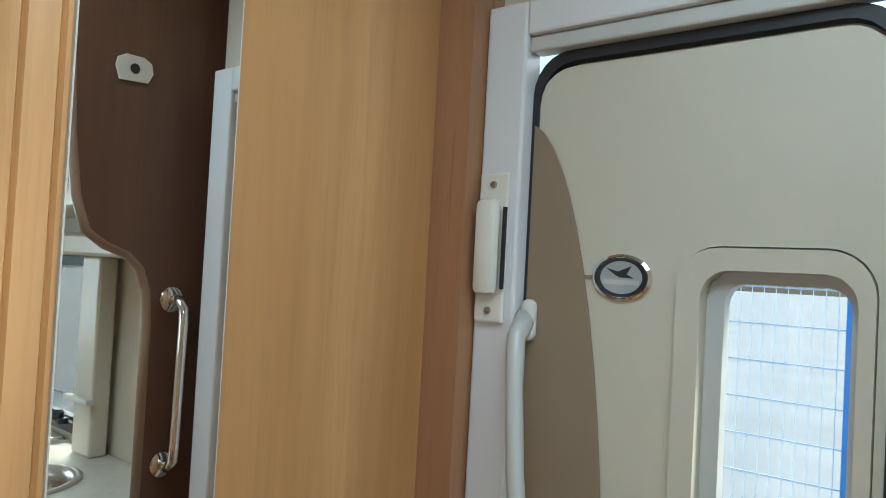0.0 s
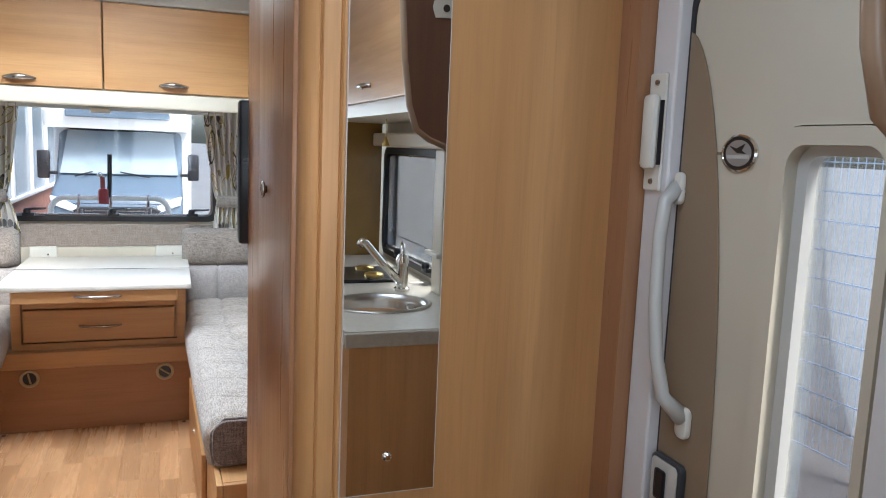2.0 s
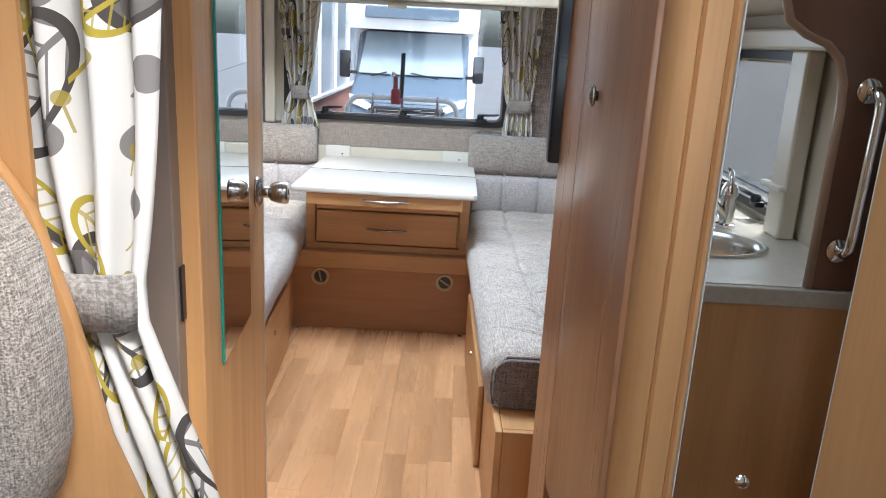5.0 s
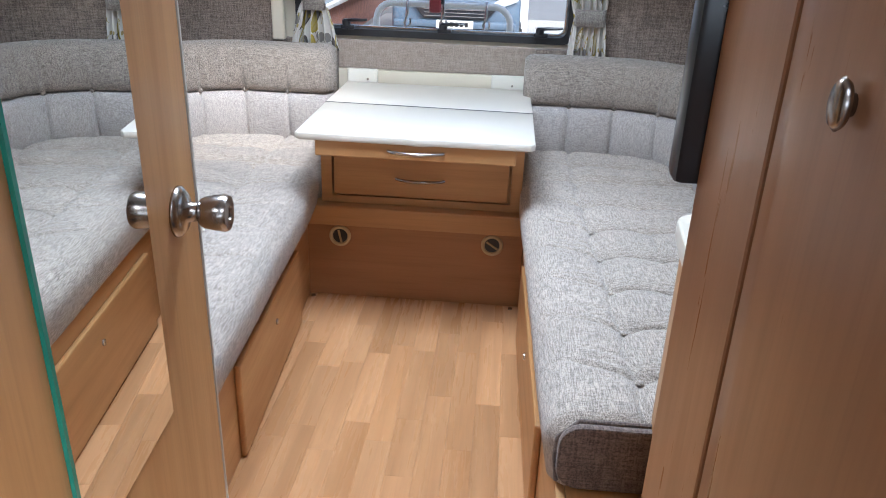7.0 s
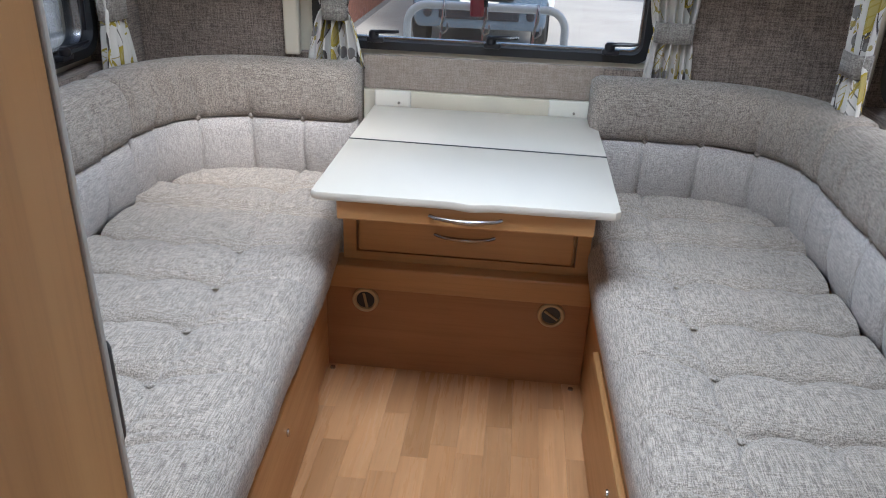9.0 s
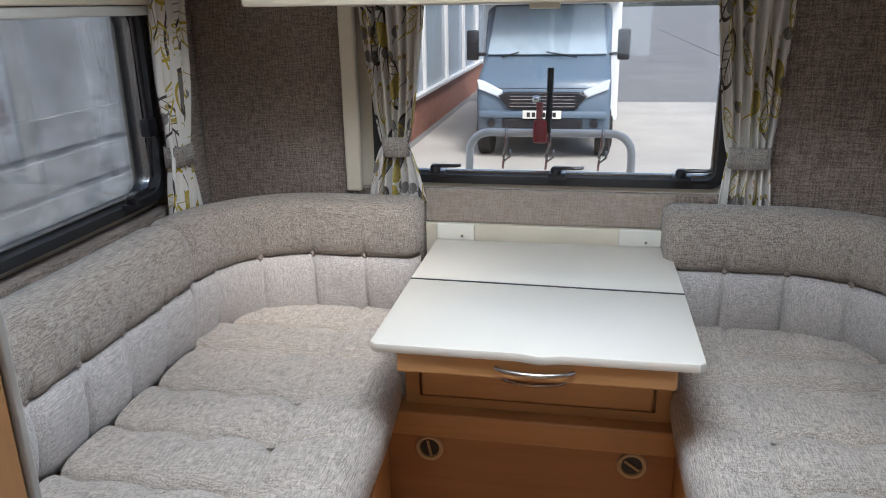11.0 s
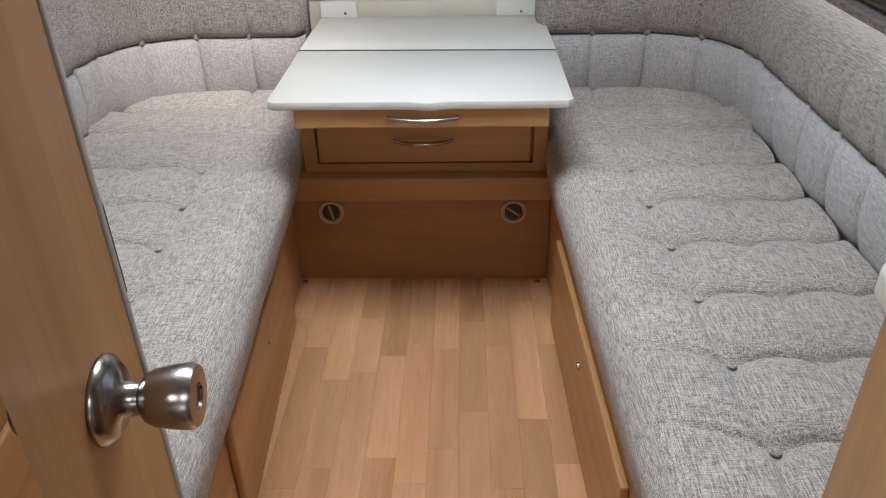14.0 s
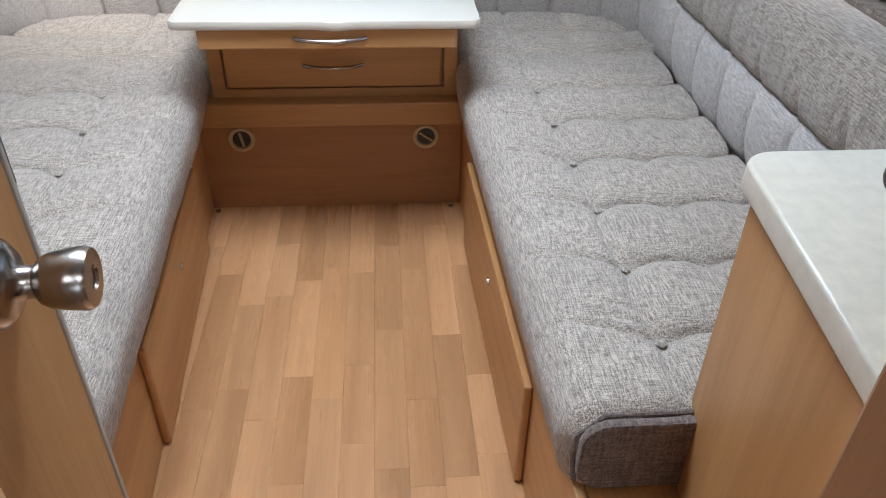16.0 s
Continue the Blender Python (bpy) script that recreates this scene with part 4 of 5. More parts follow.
for k in range(14):
    y = -2.26 + k * 0.028
    xl = 0.366 + 0.026 * max(0.0, (y + 2.2) / 0.38) ** 1.5
    part("fin", box(xl - 0.014, xl - 0.004, y - 0.03, y - 0.022, 0.02, 0.395, 0.001), black_plastic, ht)
sk = thing("wall_socket", (0.93, WY - 0.004, 0.2), "beige power socket on the wardrobe end", "socket")
part("plate", box(0.897, 0.965, WY - 0.008, WY - 0.0005, 0.280, 0.378, 0.006), cream, sk, "", True)
part("insert", box(0.910, 0.952, WY - 0.011, WY - 0.0082, 0.295, 0.363, 0.003), black_plastic, sk)

# ---- entrance door ----
def dpart(name, bm, *rest):
    """A part of the entrance, drawn at a leaf height of 1.35 m and brought to the door's true size and place."""
    for v in bm.verts:
        v.co.z = v.co.z * 1.04 + 0.037 if v.co.z > 0.02 else v.co.z
    return part(name, bm, *rest)


fr = thing("door_frame", (1.09, -2.4, 0), "white metal entrance door frame", "door frame", kind="structure")
dpart("front_jamb", box(1.058, 1.0945, -2.222, -2.160, 0.0, 1.455, 0.004), white_frame, fr)
dpart("rear_jamb", box(1.058, 1.0945, -2.698, -2.64, 0.0, 1.455, 0.004), white_frame, fr)
dpart("head", box(1.058, 1.0945, -2.6395, -2.2225, 1.412, 1.455, 0.004), white_frame, fr)
dpart("head_rail", box(1.066, 1.0945, -2.6395, -2.2225, 1.392, 1.4115, 0.003), grey_plastic, fr)
dpart("seal", ring(rounded(-2.6395, -2.2225, 0.03, 1.391, 0.05), rounded(-2.632, -2.231, 0.045, 1.378, 0.05), 1.080, 1.12, "x"), black_rubber, fr, "black door seal", True)
ed = thing("door_1", (1.10, -2.4, 0.03), "cream moulded entrance door with a tall window, closed", "door", kind="structure")
dpart("leaf", panel_with_hole(-2.634, -2.226, 0.035, 1.385, [(-2.60, -2.460, 0.30, 1.13)], 1.099, 1.13, "x"), door_skin, ed, "cream moulded door skin")
dpart("skin", ring(rounded(-2.632, -2.2265, 0.04, 1.372, 0.05), rounded(-2.622, -2.424, 0.26, 1.16, 0.045), 1.084, 1.0985, "x"), door_skin, ed, "", True)
dpart("window_surround", ring(rounded(-2.621, -2.425, 0.262, 1.158, 0.044), rounded(-2.606, -2.452, 0.29, 1.135, 0.03), 1.078, 1.105, "x"), door_skin, ed, "pale moulded window surround", True)
dpart("window_seal", ring(rounded(-2.605, -2.453, 0.291, 1.134, 0.03), rounded(-2.597, -2.472, 0.31, 1.122, 0.022), 1.098, 1.115, "x"), grey_plastic, ed, "", True)
pn = dpart("pane", slab(rounded(-2.604, -2.454, 0.292, 1.133, 0.028), 1.1155, 1.119, "x"), pane_mat, ed, "clear door window pane")
pn.visible_shadow = False
tp = [(-2.2265, 1.305)] + [(-2.2265 - 0.128 * math.sin(math.pi / 2 * k / 14), 1.305 - 0.60 * (1 - math.cos(math.pi / 2 * k / 14)) - 0.10 * k / 14) for k in range(1, 15)] + [(-2.357, 0.30), (-2.34, 0.10), (-2.2265, 0.06)]
dpart("taupe_panel", slab(tp, 1.079, 1.0835, "x", 0.002), door_taupe, ed, "taupe moulded curved panel", True)
dpart("groove_line", box(1.0825, 1.0838, -2.318, -2.298, 1.119, 1.123), door_taupe, ed)
gr = dpart("grab_handle", tube([(1.074, -2.232, 1.065), (1.048, -2.236, 1.045), (1.036, -2.245, 0.99), (1.028, -2.258, 0.89), (1.030, -2.268, 0.81), (1.040, -2.280, 0.745), (1.072, -2.294, 0.712)], [0.015, 0.012, 0.011, 0.011, 0.011, 0.012, 0.015], sides=14), grey_plastic, ed, "pale curved plastic grab handle", "all")
dpart("mount", slab(rounded(-2.247, -2.2275, 1.04, 1.09, 0.009), 1.066, 1.0785, "x", 0.004), white_plastic, gr, "", True)
dpart("mount", slab(rounded(-2.310, -2.280, 0.68, 0.73, 0.012), 1.066, 1.0785, "x", 0.004), white_plastic, gr, "", True)
cb2 = thing("door_catch", (1.05, -2.17, 1.05), "white plastic door catch housing with two screws", "catch")
dpart("plate", box(1.051, 1.0575, -2.210, -2.165, 1.058, 1.243, 0.003), white_plastic, cb2)
dpart("housing", box(1.034, 1.0505, -2.205, -2.170, 1.092, 1.21, 0.009), white_plastic, cb2, "", True)
for z in (1.073, 1.228):
    dpart("screw", lathe([(0.005, 0), (0.004, 0.003)], pose(1.0508, -2.188, z, 0, -90), sides=12), steel, cb2)
dpart("tongue", box(1.042, 1.049, -2.2125, -2.2105, 1.10, 1.20), black_plastic, cb2)
lt = dpart("door_latch", slab(rounded(-2.308, -2.2285, 0.545, 0.637, 0.012), 1.066, 1.0785, "x", 0.003), heater_plastic, ed, "dark grey recessed door latch", True)
dpart("latch_plate", slab(rounded(-2.302, -2.234, 0.552, 0.632, 0.010), 1.063, 1.0655, "x", 0.002), grey_plastic, lt, "", True)
dpart("lever", box(1.058, 1.0626, -2.276, -2.250, 0.568, 0.617, 0.004), black_plastic, lt)
bd = thing("maker_badge", (1.083, -2.357, 1.119), "small oval badge in silver and black on the door", "badge")
on_door = Matrix.Translation((1.0838, -2.357, 1.122)) @ Matrix(((0, 0, -1, 0), (-0.95, 0, 0, 0), (0, 0.66, 0, 0), (0, 0, 0, 1)))


def badge_part(name, bm, mat):
    bm.transform(on_door)
    dpart(name, bm, mat, bd, "", True)


badge_part("rim", lathe([(0.040, 0), (0.040, 0.003), (0.036, 0.005), (0.0345, 0.003)], pose(0, 0, 0), sides=32), chrome)
badge_part("dark_ring", lathe([(0.0342, 0), (0.0342, 0.0036)], pose(0, 0, 0), sides=32), black_plastic)
badge_part("face", lathe([(0.028, 0), (0.028, 0.0042)], pose(0, 0, 0), sides=32), plain("badge_silver", (0.38, 0.40, 0.42), 0.3, 0.6))
badge_part("band", box(-0.024, 0.024, -0.012, -0.004, 0.0043, 0.0050), grey_plastic)
badge_part("swoosh", slab([(-0.02, 0.016), (-0.004, 0.010), (0.014, 0.020), (0.008, 0.006), (0.018, -0.001), (-0.002, 0.0), (-0.012, 0.008)], 0.0043, 0.0050, "z"), black_plastic)

# ---- kitchen seen in the wardrobe mirror ----
KY = -2.76


def risen(bm):
    """Worktop and all above it stand on the raised kitchen floor."""
    for v in bm.verts:
        v.co.z = v.co.z * 1.03 + 0.036 if v.co.z > 0.02 else v.co.z
        v.co.z = min(v.co.z, 1.777)
    return bm


def kpart(name, bm, *rest):
    return part(name, risen(bm), *rest)


def klone(name, bm, *rest):
    return lone(name, risen(bm), *rest)


kt = thing("kitchen_unit", (0.8, -3.4, 0), "beech kitchen unit beside the entrance door", "cabinet")
kpart("end_panel", box(0.712, 1.148, KY - 0.018, KY, 0.0, 0.632), wood_z, kt)
kpart("carcass", box(0.72, 1.148, -4.6, KY - 0.0185, 0.0, 0.632), wood_z, kt)
wk = thing("kitchen_worktop", (0.8, -3.4, 0.763), "cream speckled kitchen worktop", "worktop")
SX, SY = 0.87, -3.09
bm = bmesh.new()
circ = [(SX + 0.155 * math.cos(2 * math.pi * k / 40), SY + 0.13 * math.sin(2 * math.pi * k / 40)) for k in range(40)]
rect = []
for k in range(40):
    a = 2 * math.pi * k / 40
    c, s = math.cos(a), math.sin(a)
    f = min((0.275 if c > 0 else 0.17) / max(abs(c), 1e-6), 0.321 / max(abs(s), 1e-6))
    rect.append((SX + c * f, SY + s * f))
ring(rect, circ, 0.6325, 0.67, "z", bm)
kpart("slab", bm, worktop_mat, wk)
kpart("slab", box(0.70, 1.145, -4.6, -3.413, 0.6325, 0.67, 0.003), worktop_mat, wk)
kpart("edge", box(0.70, 1.148, KY - 0.009, KY + 0.006, 0.6322, 0.6685, 0.003), worktop_edge, wk)
sn = thing("sink", (SX, SY, 0.8), "oval stainless steel sink with a rim", "sink")
bm = bmesh.new()
pr = [(1.06, 0.0), (1.06, 0.004), (1.0, 0.006), (0.95, 0.004), (0.93, -0.02), (0.88, -0.09), (0.7, -0.12), (0.2, -0.125)]
rings = [[bm.verts.new((SX + 0.155 * f * math.cos(2 * math.pi * k / 40), SY + 0.13 * f * math.sin(2 * math.pi * k / 40), 0.671 + h)) for k in range(40)] for f, h in pr]
for a, b in zip(rings, rings[1:]):
    for k in range(40):
        bm.faces.new((a[k], a[(k + 1) % 40], b[(k + 1) % 40], b[k]))
bm.faces.new(rings[-1])
kpart("bowl", bm, sink_steel, sn, "", "all")
TX, TY, TZ = 1.0, -3.28, 0.6705
tpn = thing("mixer_tap", (TX, TY, TZ), "chrome mixer tap beside the sink", "tap")
kpart("body", lathe([(0.026, 0), (0.026, 0.008), (0.019, 0.012), (0.019, 0.075), (0.022, 0.08), (0.022, 0.10), (0.015, 0.115)], pose(TX, TY, TZ), sides=20), chrome, tpn, "", True)
kpart("spout", tube([(TX - 0.01, TY + 0.005, TZ + 0.03), (TX - 0.08, TY + 0.04, TZ + 0.095), (TX - 0.14, TY + 0.07, TZ + 0.16), (TX - 0.155, TY + 0.077, TZ + 0.167), (TX - 0.163, TY + 0.08, TZ + 0.155)], [0.013, 0.012, 0.0115, 0.012, 0.012], sides=14), chrome, tpn, "", "all")
kpart("lever", tube([(TX, TY, TZ + 0.115), (TX + 0.01, TY - 0.03, TZ + 0.137), (TX + 0.015, TY - 0.06, TZ + 0.142)], [0.008, 0.007, 0.006], sides=10), chrome, tpn, "", "all")
bk = thing("bulkhead", (1.05, KY, 0.68), "dark brown shaped bulkhead panel with a chrome rail", "panel")
bk_out = [(1.148, 0.6705), (0.995, 0.6705), (0.995, 1.01), (0.99, 1.065), (0.975, 1.105), (0.948, 1.13), (0.906, 1.145), (0.873, 1.167), (0.853, 1.222), (0.838, 1.33), (0.828, 1.47), (0.83, 1.62), (0.838, 1.776), (1.148, 1.776)]
kpart("panel", slab(bk_out, KY - 0.02, KY - 0.001, "y"), brown_panel, bk)
kpart("edging", tube([(x, KY - 0.0105, z) for x, z in bk_out[1:-1]], 0.0105, sides=10), plain("bronze_edging", (0.30, 0.20, 0.13), 0.35), bk, "", "all")
gl = thing("grab_rail", (1.035, KY + 0.02, 0.77), "chrome grab rail on the brown bulkhead", "rail")
kpart("bar", tube([(1.035, KY, 1.05), (1.035, KY + 0.03, 1.05), (1.035, KY + 0.045, 1.035), (1.035, KY + 0.047, 1.01), (1.032, KY + 0.047, 0.79), (1.032, KY + 0.045, 0.765), (1.032, KY + 0.03, 0.75), (1.032, KY, 0.75)], 0.0095, sides=14), chrome, gl, "", "all")
for z in (1.05, 0.75):
    kpart("flange", lathe([(0.023, 0), (0.023, 0.004), (0.014, 0.010)], pose(1.034, KY, z, -90), sides=22), chrome, gl, "", True)
bp = [(0.899, 1.452), (0.902, 1.467), (0.917, 1.475), (0.951, 1.475), (0.966, 1.467), (0.970, 1.449), (0.961, 1.431), (0.907, 1.429)]
bc = thing("mounting_bracket", (0.934, KY, 1.429), "white plastic mounting bracket with a centre hole", "bracket")
kpart("plate", slab(bp, KY + 0.0005, KY + 0.0045, "y", 0.001), white_plastic, bc)
kpart("hole", lathe([(0.009, 0), (0.009, 0.001)], pose(0.934, KY + 0.0046, 1.452, -90), sides=16), plain("hole_shadow", (0.03, 0.02, 0.015), 0.8), bc)
kl = thing("kitchen_locker", (0.9, -3.6, 1.2), "beech overhead kitchen locker with a silver handle", "locker")
kpart("door", box(0.86, 0.875, -4.4, KY - 0.03, 1.25, 1.72, 0.004), wood_y, kl)
kpart("carcass", box(0.876, 1.148, -4.4, KY - 0.03, 1.21, 1.776), cream, kl)
kpart("handle", tube([(0.86, -3.2, 1.295), (0.84, -3.23, 1.295), (0.84, -3.28, 1.295), (0.86, -3.31, 1.295)], 0.007, sides=10), steel, kl, "", "all")
kw = window("window_4", "kitchen window with black rubber frame and white blind rails", KW[0], KW[1], KW[2], KW[3], "x", 1.135, 1.19, -1, 0.05)
catch(kw, 1.133, -3.75, 0.772, "x", -1)
catch(kw, 1.133, -3.40, 0.772, "x", -1)
for z0, z1 in ((1.118, 1.17),):
    klone("blind_box", box(1.085, 1.134, -4.05, -2.90, z0, z1, 0.008), cream, "cream pleated blind cassette over the kitchen window", "blind")
klone("blind_rail", box(1.09, 1.134, -3.255, -3.165, 0.6705, 1.1175, 0.006), cream, "cream blind guide rail beside the window", "blind rail", "blind rails", "structure")
klone("shelf_clip", box(1.07, 1.089, -3.27, -3.15, 0.79, 0.803, 0.003), white_plastic, "small white plastic clip on the blind rail", "clip")
bl2 = thing("light_pull", (0.97, -3.42, 1.12), "small brass bell light pull on a cord", "light pull")
kpart("cord", tube([(0.97, -3.42, 1.15), (0.97, -3.42, 1.2095)], 0.002, sides=6), brass, bl2)
kpart("bell", lathe([(0.014, 0), (0.012, 0.006), (0.006, 0.02), (0.003, 0.028)], pose(0.97, -3.42, 1.122), sides=14), brass, bl2, "", "all")
klone("splashback", box(0.75, 1.13, -4.09, -4.07, 0.6705, 1.2095), plain("amber_splashback", (0.28, 0.16, 0.045), 0.18), "amber glossy splashback beyond the hob", "splashback")
hob = thing("hob", (0.78, -3.75, 0.8), "black gas hob with brass burner rings", "hob")
kpart("plate", box(0.74, 1.05, -3.70, -3.42, 0.6705, 0.682, 0.004), black_plastic, hob)
for x, y in ((0.81, -3.49), (0.81, -3.63), (0.96, -3.49), (0.96, -3.63)):
    kpart("burner", lathe([(0.034, 0), (0.034, 0.008), (0.02, 0.014)], pose(x, y, 0.6822), sides=16), brass, hob)

# ---- outside ----
GZ = -0.90
tarmac = plain("yard_tarmac", (0.19, 0.185, 0.18), 0.85, blotch=0.15, scale=0.7, grain=0.5, grain_scale=80)
concrete = plain("pale_concrete", (0.42, 0.39, 0.35), 0.85, blotch=0.1, scale=1.2, grain=0.4, grain_scale=60)
lone("ground", box(-260, 260, -260, 260, GZ - 0.2, GZ), tarmac, "worn grey tarmac yard reaching into the distance", "ground", kind="structure")
bm = slab([(-2.6, 1.6), (1.6, 1.6), (3.3, 9.0), (3.6, 16.0), (-2.6, 16.0)], GZ + 0.004, GZ + 0.012, "z")
lone("pavement", bm, concrete, "pale concrete apron in front of the building", "pavement", kind="structure")
lone("wall_skirt", box(-1.05, 1.10, -4.9, 0.5, GZ, -0.061), cream, "cream skirt wall under the caravan floor", "wall", kind="structure")
van_body = plain("blue_grey_car_paint", (0.105, 0.145, 0.195), 0.25, blotch=0.02)
van_white = plain("white_grp", (0.72, 0.73, 0.74), 0.3, blotch=0.02)
# base colour lightened to stand in for sky reflected in the glass
van_glass = plain("sky_toned_glass", (0.28, 0.34, 0.39), 0.08)
lamp_glass = plain("headlight_glass", (0.62, 0.65, 0.68), 0.3)
tyre = plain("tyre_rubber", (0.02, 0.02, 0.02), 0.8)


def motorhome(cx, cy, rz, label):
    v = thing("motorhome", (0, 0, 0), label, "motorhome", "motorhomes")
    P = lambda *a, **k: part(*a, **k)  # noqa: E731
    prof = [(0.0, 0.42), (-0.06, 0.62), (-0.04, 0.98), (0.10, 1.16), (0.72, 1.34), (1.22, 2.02), (1.8, 2.06), (1.8, 0.35), (0.1, 0.32)]
    P("cab", slab(prof, -0.94, 0.94, "x", 0.10, seg=3), van_body, v, "blue-grey cab", smooth=True)
    P("windscreen", slab([(-0.87, 0.0), (0.87, 0.0), (0.80, 0.80), (-0.80, 0.80)], 0.0, 0.02, "z", 0.004), van_glass, v, "tinted windscreen").matrix_basis = Matrix.Translation((0, 0.955, 1.70)) @ Matrix.Rotation(radians(53.5), 4, "X")
    P("luton", slab([(0.55, 2.06), (0.45, 2.3), (0.75, 2.72), (1.3, 2.86), (5.6, 2.86), (5.6, 2.06)], -1.08, 1.08, "x", 0.08, seg=3), van_white, v, "white overcab body", smooth=True)
    P("living_body", box(-1.1, 1.1, 1.85, 5.6, 0.30, 2.10, 0.04), van_white, v)
    P("luton_window", box(-0.62, 0.62, 0.60, 0.66, 2.50, 2.66, 0.02), van_glass, v).rotation_euler = (radians(-32), 0, 0)
    P("luton_stripe", box(-0.75, 0.75, 0.42, 0.47, 2.22, 2.40, 0.02), van_body, v)
    P("grille", slab([(-0.46, 0.72), (0.46, 0.72), (0.62, 0.90), (0.50, 0.95), (-0.50, 0.95), (-0.62, 0.90)], -0.115, 0.0, "y", 0.02), black_plastic, v, "black grille")
    for k in range(4):
        P("grille_bar", box(-0.45, 0.45, -0.124, -0.114, 0.755 + k * 0.045, 0.765 + k * 0.045, 0.003), steel, v)
    P("bonnet_seam", box(-0.62, 0.62, -0.035, 0.0, 0.985, 0.995), black_plastic, v)
    P("lower_grille", box(-0.56, 0.56, -0.10, 0.0, 0.46, 0.60, 0.02), black_plastic, v)
    P("bumper", box(-0.90, 0.90, -0.13, 0.12, 0.60, 0.70, 0.035), van_body, v, smooth=True)
    for s in (-1, 1):
        P("headlight", slab([(s * 0.58, 0.86), (s * 0.90, 0.98), (s * 0.92, 1.10), (s * 0.82, 1.08), (s * 0.56, 0.96)], -0.09, 0.10, "y", 0.02), lamp_glass, v, "clear headlight")
        P("fog_lamp", lathe([(0.06, 0), (0.06, 0.03), (0.04, 0.035)], pose(s * 0.72, -0.06, 0.53, 90), sides=16), black_plastic, v)
        P("door_mirror", box(s * 1.02, s * 1.20, 0.75, 0.85, 1.30, 1.72, 0.03), black_plastic, v, smooth=True)
        P("mirror_arm", box(s * 0.90, s * 1.05, 0.78, 0.83, 1.36, 1.41, 0.01), black_plastic, v)
        w = P("wheel", lathe([(0.02, -0.11), (0.30, -0.11), (0.34, -0.08), (0.34, 0.08), (0.30, 0.11), (0.02, 0.11)], pose(s * 0.86, 0.55, 0.34, 0, 90), sides=28), tyre, v, smooth=True)
        P("rim", lathe([(0.0, 0), (0.21, 0.0), (0.22, 0.02), (0.1, 0.03)], pose(s * 0.971, 0.55, 0.34, 0, 90 * s), sides=24), steel, w)
        P("rear_wheel", lathe([(0.02, -0.11), (0.30, -0.11), (0.34, -0.08), (0.34, 0.08), (0.30, 0.11), (0.02, 0.11)], pose(s * 0.96, 4.3, 0.34, 0, 90), sides=24), tyre, v, smooth=True)
    for s in (-1, 1):
        P("wiper", tube([(s * 0.55 - 0.1, 0.62, 1.35), (s * 0.2 - 0.2, 0.66, 1.42)], 0.012, sides=6), black_plastic, v)
    pl = P("number_plate", box(-0.27, 0.27, -0.145, -0.13, 0.60, 0.71, 0.006), white_plastic, v, "plain white number plate")
    for k in range(6):
        P("bar", box(-0.21 + k * 0.072, -0.165 + k * 0.072, -0.148, -0.1455, 0.625, 0.685), black_plastic, pl)
    st = P("price_card", box(0.28, 0.66, 0.93, 0.94, 1.66, 1.86), white_plastic, v, "white price card in the windscreen")
    st.rotation_euler = (radians(-36.5), 0, 0)
    cu = bpy.data.curves.new("price_digits", "FONT")
    cu.body, cu.size, cu.extrude, cu.align_x = "9490", 0.15, 0.001, "CENTER"
    tmp = new("price_source", cu)
    me = bpy.data.meshes.new_from_object(tmp.evaluated_get(bpy.context.evaluated_depsgraph_get()))
    bpy.data.objects.remove(tmp)
    me.materials.append(black_plastic)
    dg = new("price_digits", me)
    dg.parent = st
    dg.matrix_basis = Matrix.Translation((0, -0.008, 0.05)) @ Matrix.Rotation(radians(90), 4, "X")
    v.matrix_world = Matrix.Translation((cx, cy, GZ)) @ Matrix.Rotation(radians(rz), 4, "Z") @ Matrix.Diagonal((1, 1, 1.05, 1))
    return v


mh = motorhome(-0.50, 9.2, 0, "blue-grey motorhome with a white overcab body parked outside")
# rack bar on the tow frame just outside the front window
rk = thing("cycle_rack", (0.05, 1.0, GZ), "white tubular rack with hooks and a red clamp", "rack")
rt = [(-0.29, 1.0, GZ), (-0.288, 1.0, 0.79)] + [(-0.218 - 0.07 * math.cos(radians(15 * k)), 1.0, 0.795 + 0.07 * math.sin(radians(15 * k))) for k in range(7)]
rt += [(0.205 + 0.07 * math.sin(radians(15 * k)), 1.0, 0.795 + 0.07 * math.cos(radians(15 * k))) for k in range(7)] + [(0.275, 1.0, 0.79), (0.277, 1.0, GZ)]
part("frame_tube", tube(rt, 0.014, sides=14), plain("white_powder_coat", (0.86, 0.86, 0.85), 0.3, blotch=0.02), rk, "white bent tube", "all")
for x in (-0.155, -0.005, 0.175):
    part("hook", tube([(x, 0.983, 0.885), (x + 0.003, 0.975, 0.83), (x - 0.012, 0.975, 0.79), (x - 0.004, 0.975, 0.77), (x + 0.014, 0.975, 0.785), (x + 0.014, 0.975, 0.81)], 0.0045, sides=8), steel, rk, "", "all")
    part("cord", tube([(x, 0.98, 0.87), (x - 0.012, 0.98, 0.74)], 0.004, sides=6), plain("faded_red_cord", (0.45, 0.22, 0.2), 0.7), rk)
part("red_clamp", box(-0.062, -0.012, 0.955, 0.985, 0.835, 0.915, 0.010), plain("red_plastic", (0.33, 0.04, 0.05), 0.4), rk, "red clamp")
part("red_strap", box(-0.052, -0.030, 0.965, 0.98, 0.915, 0.975, 0.004), plain("red_strap", (0.40, 0.10, 0.10), 0.5), rk)
part("lock_ball", lathe([(0.004, -0.014), (0.012, -0.008), (0.0145, 0), (0.012, 0.008), (0.004, 0.014)], pose(-0.052, 0.96, 0.985), sides=16), chrome, rk, "", "all")
